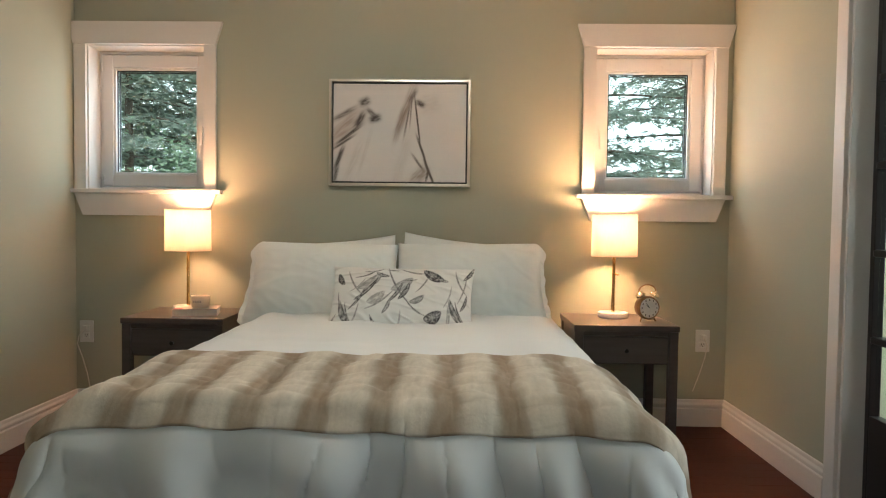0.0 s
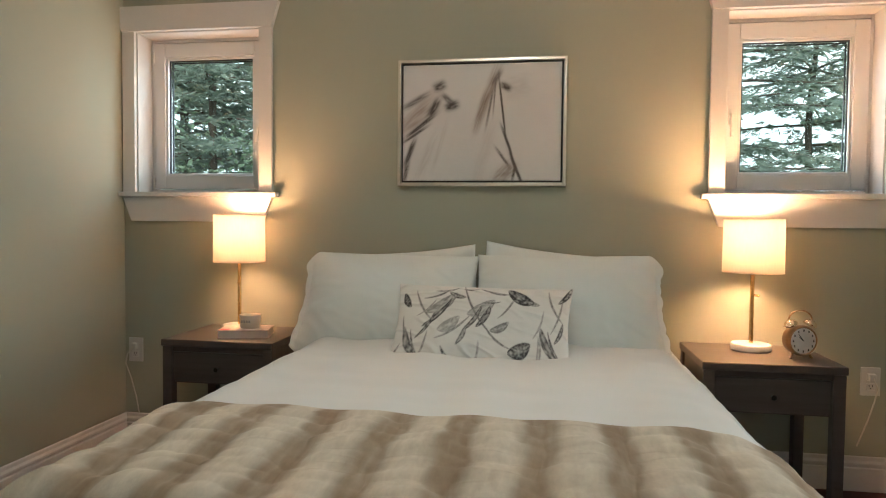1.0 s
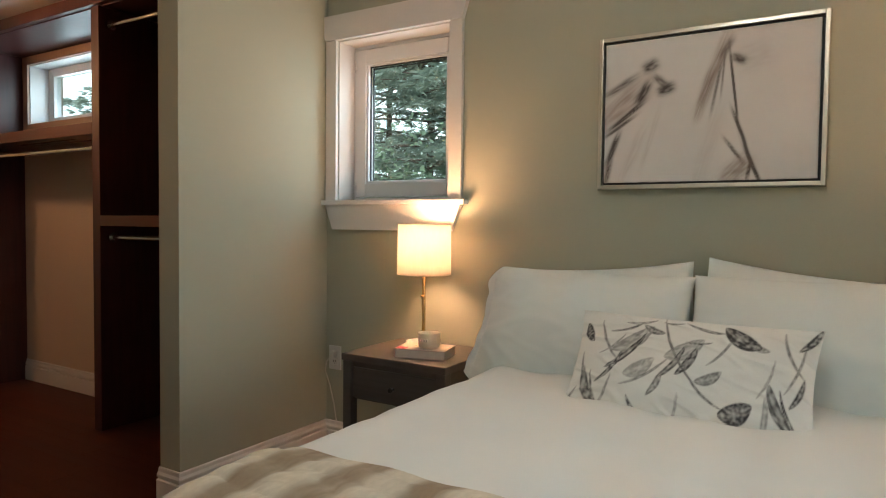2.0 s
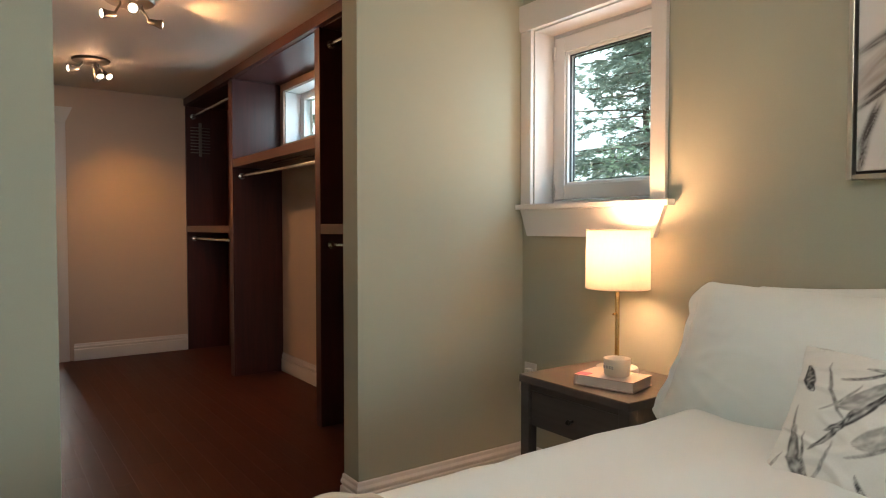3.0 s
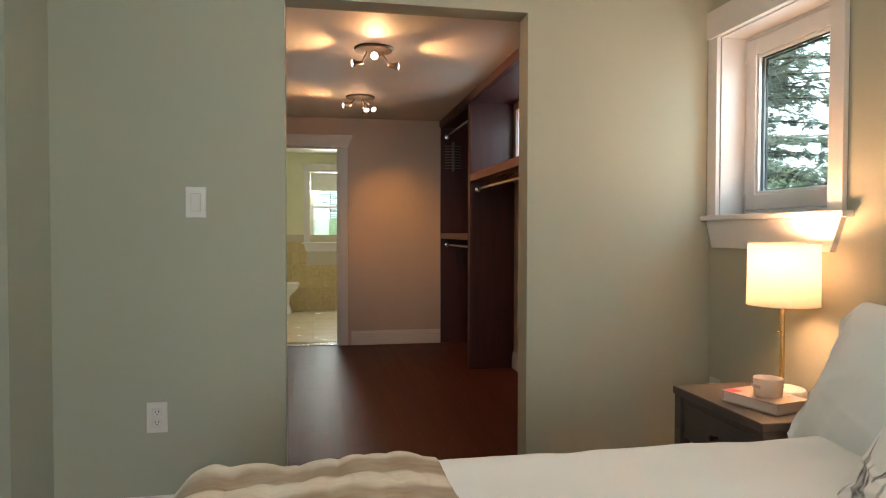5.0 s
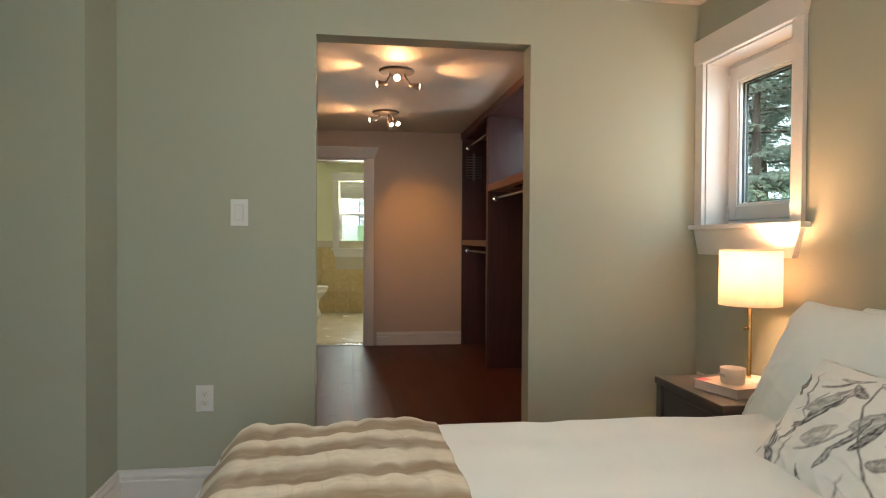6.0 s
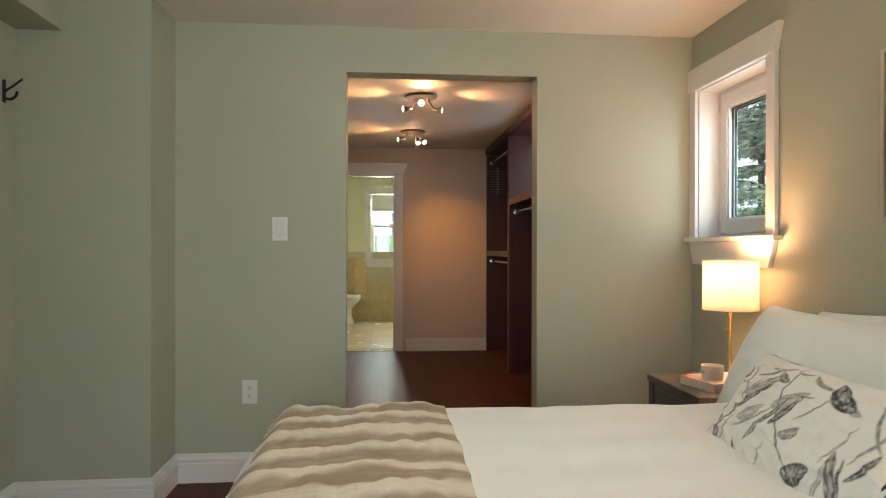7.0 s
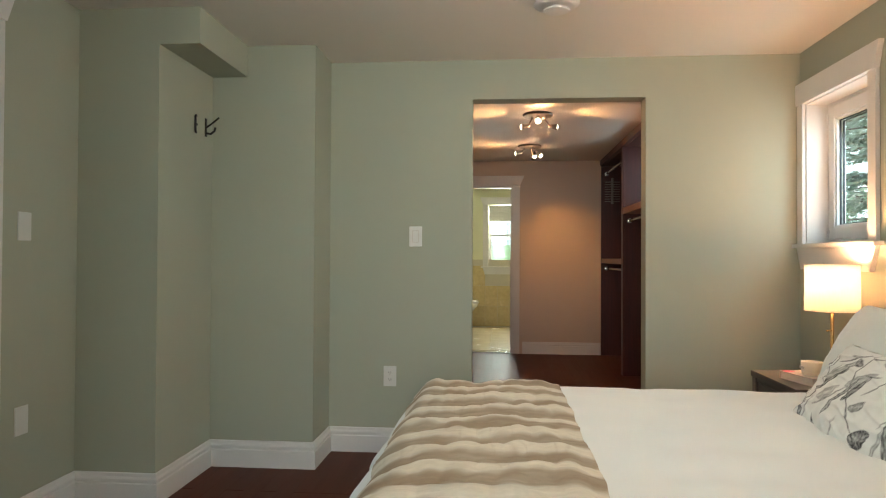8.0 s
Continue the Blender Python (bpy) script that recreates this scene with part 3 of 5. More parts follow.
throw = cloth("throw_blanket", sheet(150, 330, throw_place, throw_colour), FUR, 0.022, "cream and brown striped faux fur throw across the bed", "blanket")


def fur_pile(count):
    """Short leaning tufts all over the throw, each in the colour of its stripe."""
    rnd = random.Random(21)
    verts, faces, shades = [], [], []
    for _ in range(count):
        u, v = rnd.random(), rnd.random()
        p = throw_place(u, v)
        s = throw_s(u)
        hang = min(1.0, max(0.0, abs(s) - 0.62) * 4)
        front = min(1.0, max(0.0, v - 0.82) * 5)
        up = Vector((math.copysign(hang, s), -front, 1.15 - 0.5 * hang)).normalized()
        lean = Vector((rnd.uniform(-1, 1), rnd.uniform(-1, 0.5), rnd.uniform(-0.3, 0.3)))
        d = (up * 0.55 + lean * 0.8).normalized()
        w = d.cross(up).normalized() * rnd.uniform(0.0010, 0.0020)
        n = len(verts)
        verts += [p - w, p + w, p + d * rnd.uniform(0.009, 0.018)]
        faces.append((n, n + 1, n + 2))
        c = throw_colour(u, v)
        k = rnd.uniform(0.90, 1.10)
        shades += [(*(min(1, a * k) for a in c), 1.0)] * 3
    me = bpy.data.meshes.new("pile")
    me.from_pydata(verts, [], faces)
    layer = me.color_attributes.new("print", "FLOAT_COLOR", "POINT")
    layer.data.foreach_set("color", np.array(shades, dtype=np.float32).ravel())
    me.materials.append(FUR)
    ob = new("pile", me)
    ob.parent = throw
    return tagged(ob, "short soft fur pile")


fur_pile(70000)


def pillow_mesh(w, h, t, seed, flange=0, rows=56, cols=80, colour=None, crumple=1.0):
    """A stuffed pillow standing in x and z, its face towards -y; flange: the side on which its case runs on empty."""
    def face(side):
        def place(u, v):
            a, b = 2 * u - 1, 2 * v - 1
            e = a * flange
            fill = max(0.0, 1 - (a * 1.0) ** 2) if e <= 0 else max(0.0, 1 - (a / 0.94) ** 2 if e < 0.94 else 0.0)
            thick = t / 2 * (fill * max(0.0, 1 - b * b)) ** 0.5 if fill > 0 else 0.0
            x = w / 2 * a * (1 - 0.055 * (1 - b * b)) * (1 - 0.035 * b if flange else 1)
            z = h / 2 * b * (1 - 0.07 * (1 - a * a))
            ridge = max(0.0, 0.22 - abs(n3(a * 0.9 + seed, b * 1.3 + 0.6 * a, 2.0, 2.6))) * (0.25 + max(abs(a), abs(b)) ** 2)
            wr = crumple * (-side * 0.075 * ridge + 0.010 * n3(a + seed, b, side, 2.2) + 0.006 * n3(a * 1.5 + seed, b * 0.7, side, 6))
            if e > 0.86:
                k = (e - 0.86) / 0.14
                k = k * k
                wr += 0.006 * math.sin(b * 5 + seed) * k
                x += math.copysign(0.022 * k * n3(b * 2.1, seed, 4, 1.3), a)
                z -= h * 0.10 * k * (b + 0.2)
                thick = max(thick, 0.004 * (1 - b * b) ** 0.3)
            rim = min(1, 3 * (1 - max(abs(a), abs(b))))
            return Vector((x, -side * thick + wr * (0.35 + 0.65 * rim), z + 0.3 * wr))
        return place
    front = sheet(rows, cols, face(1), colour)
    bm = bmesh.new()
    bm.from_mesh(front)
    bpy.data.meshes.remove(front)
    back = sheet(rows, cols, face(-1), colour)
    bm.from_mesh(back)
    bpy.data.meshes.remove(back)
    bmesh.ops.remove_doubles(bm, verts=bm.verts, dist=0.0004)
    return bm


def pillow(name, bm, material, at, label, category, group=""):
    me = mesh_of(name, bm, material)
    me.shade_smooth()
    ob = new(name, me)
    ob.matrix_basis = at
    return tagged(ob, label, category, group)


SHELF = "white pillows on the bed"
pillow("pillow", pillow_mesh(0.62, 0.44, 0.17, 3.1, -1, crumple=0.28), PILLOWLINEN, pose(-0.455, 3.49, 0.742, -12, -5, 2), "plump white cotton pillow leaning at the wall", "pillow", SHELF)
pillow("pillow", pillow_mesh(0.62, 0.44, 0.17, 8.7, 1, crumple=0.28), PILLOWLINEN, pose(0.145, 3.49, 0.752, -12, 6, -2), "plump white cotton pillow leaning at the wall", "pillow", SHELF)
pillow("pillow", pillow_mesh(0.74, 0.45, 0.28, 1.2, -1, crumple=0.28), PILLOWLINEN, pose(-0.505, 3.32, 0.740, -26, 1, 3), "plump white cotton pillow with an empty hem end", "pillow", SHELF)
pillow("pillow", pillow_mesh(0.75, 0.455, 0.28, 5.4, 1, crumple=0.28), PILLOWLINEN, pose(0.205, 3.33, 0.744, -26, -1, -3), "plump white cotton pillow with an empty hem end", "pillow", SHELF)


# brush-like sprigs: each row is x, y, angle, length, width, darkness
def stroke(u, v, row):
    x, y, ang, ln, wd, dk = row
    dx, dy = (u - x) * 2.25, v - y
    ca, sa = math.cos(radians(ang)), math.sin(radians(ang))
    p, q = (dx * ca + dy * sa) / ln, (-dx * sa + dy * ca)
    q -= 0.18 * ln * (p * p - 0.3)
    if abs(p) >= 1:
        return 0.0
    edge = wd * (1 - p * p) ** 0.7
    soft = 0.012
    k = min(1, max(0, (edge - abs(q)) / soft + 0.5))
    vein = 0.55 + 0.45 * min(1, abs(q) / max(edge, 1e-4)) + 0.5 * n3(p, q * 9, x * 9, 5)
    return dk * k * min(1, max(0.25, vein))


SPRIGS = ((0.06, 0.74, -62, 0.11, 0.045, 0.9), (0.16, 0.66, -58, 0.24, 0.012, 0.8), (0.19, 0.62, 40, 0.16, 0.010, 0.6), (0.28, 0.68, 35, 0.24, 0.075, 0.55),
          (0.20, 0.42, 52, 0.20, 0.022, 0.85), (0.33, 0.42, 30, 0.16, 0.070, 0.45), (0.36, 0.38, 32, 0.26, 0.012, 0.75), (0.47, 0.62, -58, 0.40, 0.012, 0.95), (0.51, 0.62, 30, 0.20, 0.080, 0.5),
          (0.47, 0.50, 55, 0.20, 0.030, 0.8), (0.62, 0.40, 25, 0.13, 0.045, 0.65), (0.58, 0.86, -12, 0.22, 0.016, 0.8))
SPRIGS2 = ((0.72, 0.80, -28, 0.20, 0.075, 0.95), (0.66, 0.66, 58, 0.20, 0.012, 0.7), (0.91, 0.72, -60, 0.22, 0.012, 0.8), (0.94, 0.62, 75, 0.24, 0.010, 0.7), (0.73, 0.18, 22, 0.15, 0.075, 0.85),
           (0.88, 0.26, -60, 0.20, 0.050, 0.75), (0.92, 0.22, -62, 0.22, 0.014, 0.95), (0.10, 0.24, -58, 0.20, 0.045, 0.75), (0.14, 0.20, -60, 0.20, 0.012, 0.9), (0.03, 0.16, 50, 0.10, 0.014, 0.6),
           (0.30, 0.88, 12, 0.16, 0.014, 0.7), (0.97, 0.88, 62, 0.14, 0.030, 0.9), (0.32, 0.12, -45, 0.09, 0.014, 0.9), (0.95, 0.42, 66, 0.14, 0.022, 0.85))


SPRIGS3 = ((0.24, 0.80, 20, 0.18, 0.012, 0.9), (0.36, 0.80, -20, 0.12, 0.035, 0.8), (0.26, 0.56, 44, 0.26, 0.030, 0.9), (0.41, 0.30, 62, 0.12, 0.030, 0.7), (0.53, 0.52, 58, 0.16, 0.040, 0.85), (0.56, 0.70, 5, 0.12, 0.012, 0.8),
           (0.60, 0.28, -35, 0.20, 0.010, 0.9), (0.79, 0.74, -20, 0.10, 0.030, 0.6), (0.84, 0.48, 70, 0.18, 0.010, 0.6), (0.06, 0.42, -70, 0.14, 0.010, 0.7), (0.19, 0.20, 70, 0.16, 0.012, 0.6), (0.83, 0.18, 80, 0.16, 0.025, 0.5), (0.50, 0.14, 80, 0.12, 0.012, 0.5), (0.44, 0.90, 6, 0.10, 0.012, 0.7))


def cushion_colour(u, v):
    dark = 0.0
    for row in SPRIGS + SPRIGS2 + SPRIGS3:
        if abs(u - row[0]) * 2.25 < row[3] + 0.1:
            dark = max(dark, stroke(u, v, row))
    dark *= 1.25
    base, ink = (0.73, 0.735, 0.70), (0.045, 0.042, 0.045)
    return tuple(a + (b - a) * min(1, dark) for a, b in zip(base, ink))


pillow("cushion", pillow_mesh(0.635, 0.345, 0.15, 4.2, 0, 110, 250, cushion_colour, 0.6), CUSHIONPRINT, pose(-0.098, 3.015, 0.703, -37, 0.5, -1), "oblong off-white cushion with dark grey sprig print", "cushion")


# ---- nightstands ----
def nightstand():
    w = thing("nightstand", Matrix.Identity(4), "dark brown wooden nightstand with one drawer", "nightstand", "nightstands beside the bed")
    W, D, H = 0.24, 0.41, 0.588
    part("top", boxes((-W, 0, H - 0.028, W, D, H), bevel=0.004), STANDWOOD, w)
    for x in (-W + 0.004, W - 0.044):
        for y in (0.006, D - 0.046):
            part("leg", boxes((x, y, 0, x + 0.04, y + 0.04, H - 0.0285), bevel=0.003), STANDWOOD, w)
    for x in (-W + 0.012, W - 0.030):
        part("side_panel", boxes((x, 0.047, 0.40, x + 0.018, D - 0.047, H - 0.029), bevel=0.001), STANDWOOD, w)
    part("back_panel", boxes((-W + 0.045, D - 0.034, 0.40, W - 0.045, D - 0.016, H - 0.029), bevel=0.001), STANDWOOD, w)
    part("rail", boxes((-W + 0.045, 0.014, H - 0.05, W - 0.045, 0.04, H - 0.029), bevel=0.001), STANDWOOD, w)
    part("drawer_bottom", boxes((-W + 0.045, 0.035, 0.405, W - 0.045, D - 0.05, 0.415), bevel=0.001), STANDWOOD, w)
    drawer = part("drawer", boxes((-W + 0.047, 0.018, 0.413, W - 0.047, 0.036, H - 0.053), bevel=0.002), STANDWOOD, w)
    part("knob", lathe([(0.005, 0), (0.006, 0.012), (0.009, 0.018), (0.010, 0.022), (0.007, 0.026)], 16, pose(0, 0.018, 0.472, 90, 0, 0)), IRON, drawer, "small round dark knob")
    return w


stand = nightstand()
stand.matrix_basis = Matrix.Translation((-1.180, 3.178, 0))
copy_thing(stand, Matrix.Translation((0.918, 3.165, 0)))
STAND = 0.589


# ---- table lamps ----
def table_lamp():
    w = thing("table_lamp", Matrix.Identity(4), "lit brass table lamp with white drum shade and marble foot", "table lamp", "lamps on the nightstands")
    part("base", lathe([(0.070, 0), (0.075, 0.003), (0.075, 0.020), (0.071, 0.026), (0.012, 0.027)], 40), MARBLE, w, "round white marble foot")
    part("stem", lathe([(0.008, 0.0275), (0.0075, 0.40), (0.006, 0.402)], 16), BRASS, w, "slender brass stem")
    part("pull_switch", tube([(0.004, -0.008, 0.215), (0.004, -0.026, 0.213)], 0.004), BRASS, w, "small brass switch knob")
    part("socket", lathe([(0.013, 0.345), (0.016, 0.35), (0.016, 0.395), (0.012, 0.40)], 16), BRASS, w)
    r0, r1, a, b, th = 0.111, 0.109, 0.304, 0.508, 0.003
    bm = bmesh.new()
    rings = []
    steps = 56
    for r, z in ((r0, a), (r1, b), (r1 - th, b), (r0 - th, a)):
        rings.append([bm.verts.new((r * math.cos(2 * math.pi * i / steps), r * math.sin(2 * math.pi * i / steps), z)) for i in range(steps)])
    for k in range(4):
        for i in range(steps):
            j = (i + 1) % steps
            bm.faces.new((rings[k][i], rings[k][j], rings[(k + 1) % 4][j], rings[(k + 1) % 4][i]))
    shade = part("shade", bm, SHADE, w, "glowing white linen drum shade")
    for r, z in ((r0, a), (r1, b)):
        pts = [((r - 0.001) * math.cos(2 * math.pi * i / 48), (r - 0.001) * math.sin(2 * math.pi * i / 48), z) for i in range(49)]
        part("rim", tube(pts, 0.0025, 6), SHADE, shade)
    for k in range(3):
        q = 2 * math.pi * k / 3 + 0.4
        part("spoke", tube([(0.014 * math.cos(q), 0.014 * math.sin(q), 0.385), ((r1 - 0.004) * math.cos(q), (r1 - 0.004) * math.sin(q), 0.497)], 0.0016, 6), BRASS, shade)
    part("bulb", lathe([(0.010, 0.402), (0.022, 0.425), (0.027, 0.445), (0.024, 0.463), (0.010, 0.472)], 20), BULB, w, "glowing warm bulb")
    return w


LAMPS = ((-1.215, 3.455), (0.918, 3.440))
one = table_lamp()
one.matrix_basis = Matrix.Translation((*LAMPS[0], STAND))
two = copy_thing(one, Matrix.Translation((*LAMPS[1], STAND)))
two.rotation_euler = (0, 0, radians(40))
for (x, y), power in zip(LAMPS, (20, 46)):
    lamp("table_lamp_light", "POINT", Matrix.Translation((x, y, STAND + 0.44)), power, WARM, radius=0.055)

# ---- book and candle ----
book = thing("book", pose(-1.115, 3.315, STAND, 0, 0, 14), "thick book in cream and pink cover lying flat", "book")
part("page_block", boxes((-0.096, -0.068, 0.004, 0.100, 0.068, 0.031), bevel=0.001), PAPER, book, "cream page block")
part("cover", boxes((-0.102, -0.072, 0.0005, 0.102, 0.072, 0.0038), (-0.102, -0.072, 0.0312, 0.102, 0.072, 0.0345), (-0.102, -0.072, 0.0039, -0.0985, 0.072, 0.0311), bevel=0.0008), COVER, book)
part("print_block", boxes((-0.098, -0.066, 0.0346, -0.058, -0.026, 0.0352)), PINK, book, "pink printed corner of the cover")
for i in range(3):
    part("print_bar", boxes((-0.045 + 0.035 * i, 0.01, 0.0346, -0.020 + 0.035 * i, 0.055, 0.0352)), BAR, book)
candle = thing("candle", Matrix.Translation((-1.098, 3.315, STAND + 0.0356)), "cream candle in a frosted glass tumbler on the book", "candle")
part("tumbler", lathe([(0.037, 0.0), (0.040, 0.004), (0.0435, 0.054), (0.043, 0.056), (0.0405, 0.054), (0.037, 0.008), (0.01, 0.006)], 40), FROST, candle, "frosted glass tumbler")
part("wax", lathe([(0.036, 0.009), (0.0390, 0.036), (0.012, 0.037)], 32), WAX, candle, "cream wax")
part("wick", tube([(0, 0, 0.0365), (0.001, 0, 0.046)], 0.0012, 6), BLACK, candle, "short black wick")
for i in range(4):
    part("print_bar", boxes((-0.020 + 0.011 * i, -0.0436, 0.026, -0.013 + 0.011 * i, -0.0415, 0.036)), BAR, candle)

# ---- alarm clock ----
clock = thing("alarm_clock", pose(1.045, 3.300, STAND, 0, 0, 12), "aged bronze twin bell alarm clock on the nightstand", "alarm clock")
M = pose(0, 0, 0.068, 90, 0, 0)
part("case", lathe([(0.040, -0.030), (0.052, -0.026), (0.056, 0.0), (0.056, 0.020), (0.050, 0.027), (0.047, 0.022), (0.02, 0.021)], 40, M), BRONZE, clock)
face = part("dial", lathe([(0.0465, 0.0215), (0.0465, 0.0225), (0.004, 0.0226)], 36, M), MARBLE, clock, "pale clock dial")
for i in range(12):
    q = math.pi / 6 * i
    x, z = 0.038 * math.sin(q), 0.068 + 0.038 * math.cos(q)
    part("hour_mark", boxes((x - 0.0018, -0.0245, z - 0.004, x + 0.0018, -0.0228, z + 0.004)), BLACK, face)
part("hour_hand", tube([(0, -0.0245, 0.068), (-0.016, -0.0245, 0.082)], 0.0016, 6), BLACK, face)
part("minute_hand", tube([(0, -0.0255, 0.068), (-0.020, -0.0255, 0.093)], 0.0012, 6), BLACK, face)
for s in (-1, 1):
    tilt = pose(s * 0.034, 0, 0.122, 0, s * 28, 0)
    part("bell", lathe([(0.023, 0), (0.0245, 0.003), (0.020, 0.014), (0.010, 0.020), (0.003, 0.021), (0.003, 0.026)], 24, tilt), BELL, clock, "shiny bell")
    part("foot", tube([(s * 0.030, -0.006, 0.022), (s * 0.040, -0.012, 0.003)], 0.0045, 10), BRONZE, clock)
part("handle", tube([(0.044 * math.cos(q), 0, 0.142 + 0.034 * math.sin(q)) for q in np.linspace(0.1, math.pi - 0.1, 13)], 0.003, 8), BRONZE, clock)

# ---- picture ----
pic = thing("picture", Matrix.Translation((-0.165, NORTH, 1.235)), "framed canvas of soft grey-brown smudged forms", "picture")
W, H = 0.366, 0.548
part("frame", boxes((-W, -0.040, 0, -W + 0.014, -0.002, H), (W - 0.014, -0.040, 0, W, -0.002, H), (-W + 0.014, -0.040, 0, W - 0.014, -0.002, 0.014), (-W + 0.014, -0.040, H - 0.014, W - 0.014, -0.002, H), bevel=0.002), SILVERFRAME, pic, "slim champagne silver floating frame")
part("backing", boxes((-W + 0.0145, -0.016, 0.0145, W - 0.0145, -0.006, H - 0.0145)), BLACK, pic, "black shadow gap")


def smudge(u, v, x, y, ang, ln, wd, dk, grain):
    dx, dy = (u - x) * 1.34, v - y
    ca, sa = math.cos(radians(ang)), math.sin(radians(ang))
    p, q = (dx * ca + dy * sa) / ln, (-dx * sa + dy * ca) / wd
    k = math.exp(-(p * p) ** 1.6 - (q * q) ** 1.4)
    return dk * k * (1 - grain + grain * (0.5 + 0.9 * n3(p * 0.8, q * 2.2, x, 2.2)))


# x, y, angle, length, width, darkness, grain, warm
FORMS = ((0.095, 0.56, 42, 0.22, 0.085, 0.40, 0.5, 1), (0.115, 0.475, 38, 0.16, 0.018, 0.80, 0.5, 0), (0.08, 0.40, 34, 0.13, 0.012, 0.75, 0.5, 0), (0.08, 0.69, 30, 0.14, 0.026, 0.55, 0.5, 0), (0.20, 0.63, 62, 0.09, 0.032, 0.70, 0.4, 0),
         (0.235, 0.815, 25, 0.055, 0.042, 0.62, 0.4, 0), (0.29, 0.70, -42, 0.07, 0.026, 0.55, 0.4, 0), (0.315, 0.645, 18, 0.06, 0.038, 0.70, 0.4, 0), (0.045, 0.24, 70, 0.13, 0.022, 0.80, 0.5, 0), (0.02, 0.07, 78, 0.10, 0.020, 0.6, 0.5, 0),
         (0.15, 0.20, 68, 0.22, 0.040, 0.13, 0.7, 1), (0.24, 0.30, 74, 0.22, 0.020, 0.12, 0.7, 1))
FORMS2 = ((0.545, 0.74, 70, 0.24, 0.040, 0.55, 0.6, 1), (0.50, 0.58, 74, 0.17, 0.030, 0.45, 0.7, 1), (0.555, 0.62, 80, 0.16, 0.010, 0.55, 0.4, 0), (0.60, 0.88, 60, 0.07, 0.022, 0.45, 0.5, 0), (0.655, 0.80, -32, 0.05, 0.028, 0.70, 0.4, 0),
          (0.635, 0.62, -83, 0.24, 0.008, 0.95, 0.3, 0), (0.585, 0.72, 86, 0.15, 0.007, 0.5, 0.3, 0), (0.66, 0.36, -70, 0.12, 0.011, 0.85, 0.5, 0), (0.64, 0.20, -55, 0.10, 0.012, 0.7, 0.6, 0), (0.695, 0.22, -74, 0.12, 0.010, 0.85, 0.5, 0),
          (0.725, 0.10, -68, 0.14, 0.013, 0.95, 0.5, 0), (0.71, 0.06, 80, 0.06, 0.012, 0.8, 0.5, 0), (0.655, 0.07, 45, 0.11, 0.06, 0.48, 0.5, 1), (0.72, 0.80, 10, 0.12, 0.10, 0.12, 0.6, 1), (0.52, 0.22, 75, 0.30, 0.05, 0.10, 0.7, 1))


def canvas_colour(u, v):
    base = [0.70, 0.675, 0.645]
    cloud = 0.03 * n3(u, v, 0, 3) + 0.012 * n3(u, v, 4, 14)
    base = [b + cloud for b in base]
    for *row, warm in FORMS + FORMS2:
        k = min(1, max(0, 1.75 * smudge(u, v, *row)))
        ink = (0.23, 0.15, 0.11) if warm else (0.075, 0.062, 0.055)
        base = [b + (i - b) * k for b, i in zip(base, ink)]
    return base


cw, ch = W - 0.023, H / 2 - 0.023
me = sheet(150, 210, lambda u, v: Vector(((2 * u - 1) * cw, -0.034 + 0.0003 * n3(u, v, 1, 40), H / 2 + (2 * v - 1) * ch)), canvas_colour)
me.materials.append(CANVAS)
canvas = new("canvas", me)
canvas.parent = pic
mod = canvas.modifiers.new("thickness", "SOLIDIFY")
mod.thickness, mod.offset = 0.016, -1


# ---- wall plates, hooks, vent ----
def plate(x, y, z, turn, kind):
    """An electrical plate facing -y before its turn about z; z is its middle."""
    if kind == "switch":
        w = thing("light_switch", pose(x, y, z, 0, 0, turn), "white rocker light switch plate on the wall", "light switch")
    elif kind == "blank":
        w = thing("wall_plate", pose(x, y, z, 0, 0, turn), "white plastic wall plate on the wall", "wall plate")
    else:
        w = thing("power_outlet", pose(x, y, z, 0, 0, turn), "white double power outlet plate on the wall", "power outlet")
    part("plate", boxes((-0.037, -0.006, -0.058, 0.037, -0.0005, 0.058), bevel=0.003), PLATE, w)
    if kind == "switch":
        # shade of the gap round the rocker, given as a grey strip
        part("rocker_gap_shade", boxes((-0.0185, -0.0072, -0.0345, 0.0185, -0.0062, 0.0345)), BAR, w, "grey strip coloured as the shaded gap round the rocker")
        bm = boxes((-0.0155, -0.0125, -0.0315, 0.0155, -0.0076, 0.0315), bevel=0.001)
        for v in bm.verts:
            v.co.y += 0.003 * (v.co.z / 0.031) * (v.co.y < -0.009)
        part("rocker", bm, PLATE, w)
    elif kind == "outlet":
        for s in (-1, 1):
            sock = part("socket", boxes((-0.0165, -0.008, s * 0.0195 - 0.014, 0.0165, -0.0062, s * 0.0195 + 0.014), bevel=0.003), PLATE, w)
            for dx in (-0.006, 0.006):
                part("slot", boxes((dx - 0.0012, -0.0086, s * 0.0195 - 0.002, dx + 0.0012, -0.0079, s * 0.0195 + 0.007)), SLOT, sock)
            part("slot", boxes((-0.002, -0.0086, s * 0.0195 - 0.009, 0.002, -0.0079, s * 0.0195 - 0.005)), SLOT, sock)
    return w


def plug(outlet, points):
    p = part("plug", boxes((-0.013, -0.030, 0.004, 0.013, -0.009, 0.034), bevel=0.005), PLATE, outlet, "white lamp plug")
    part("cord", tube([(0, -0.028, 0.018)] + points, 0.0028, 8), CORD, p, "clear lamp cord")


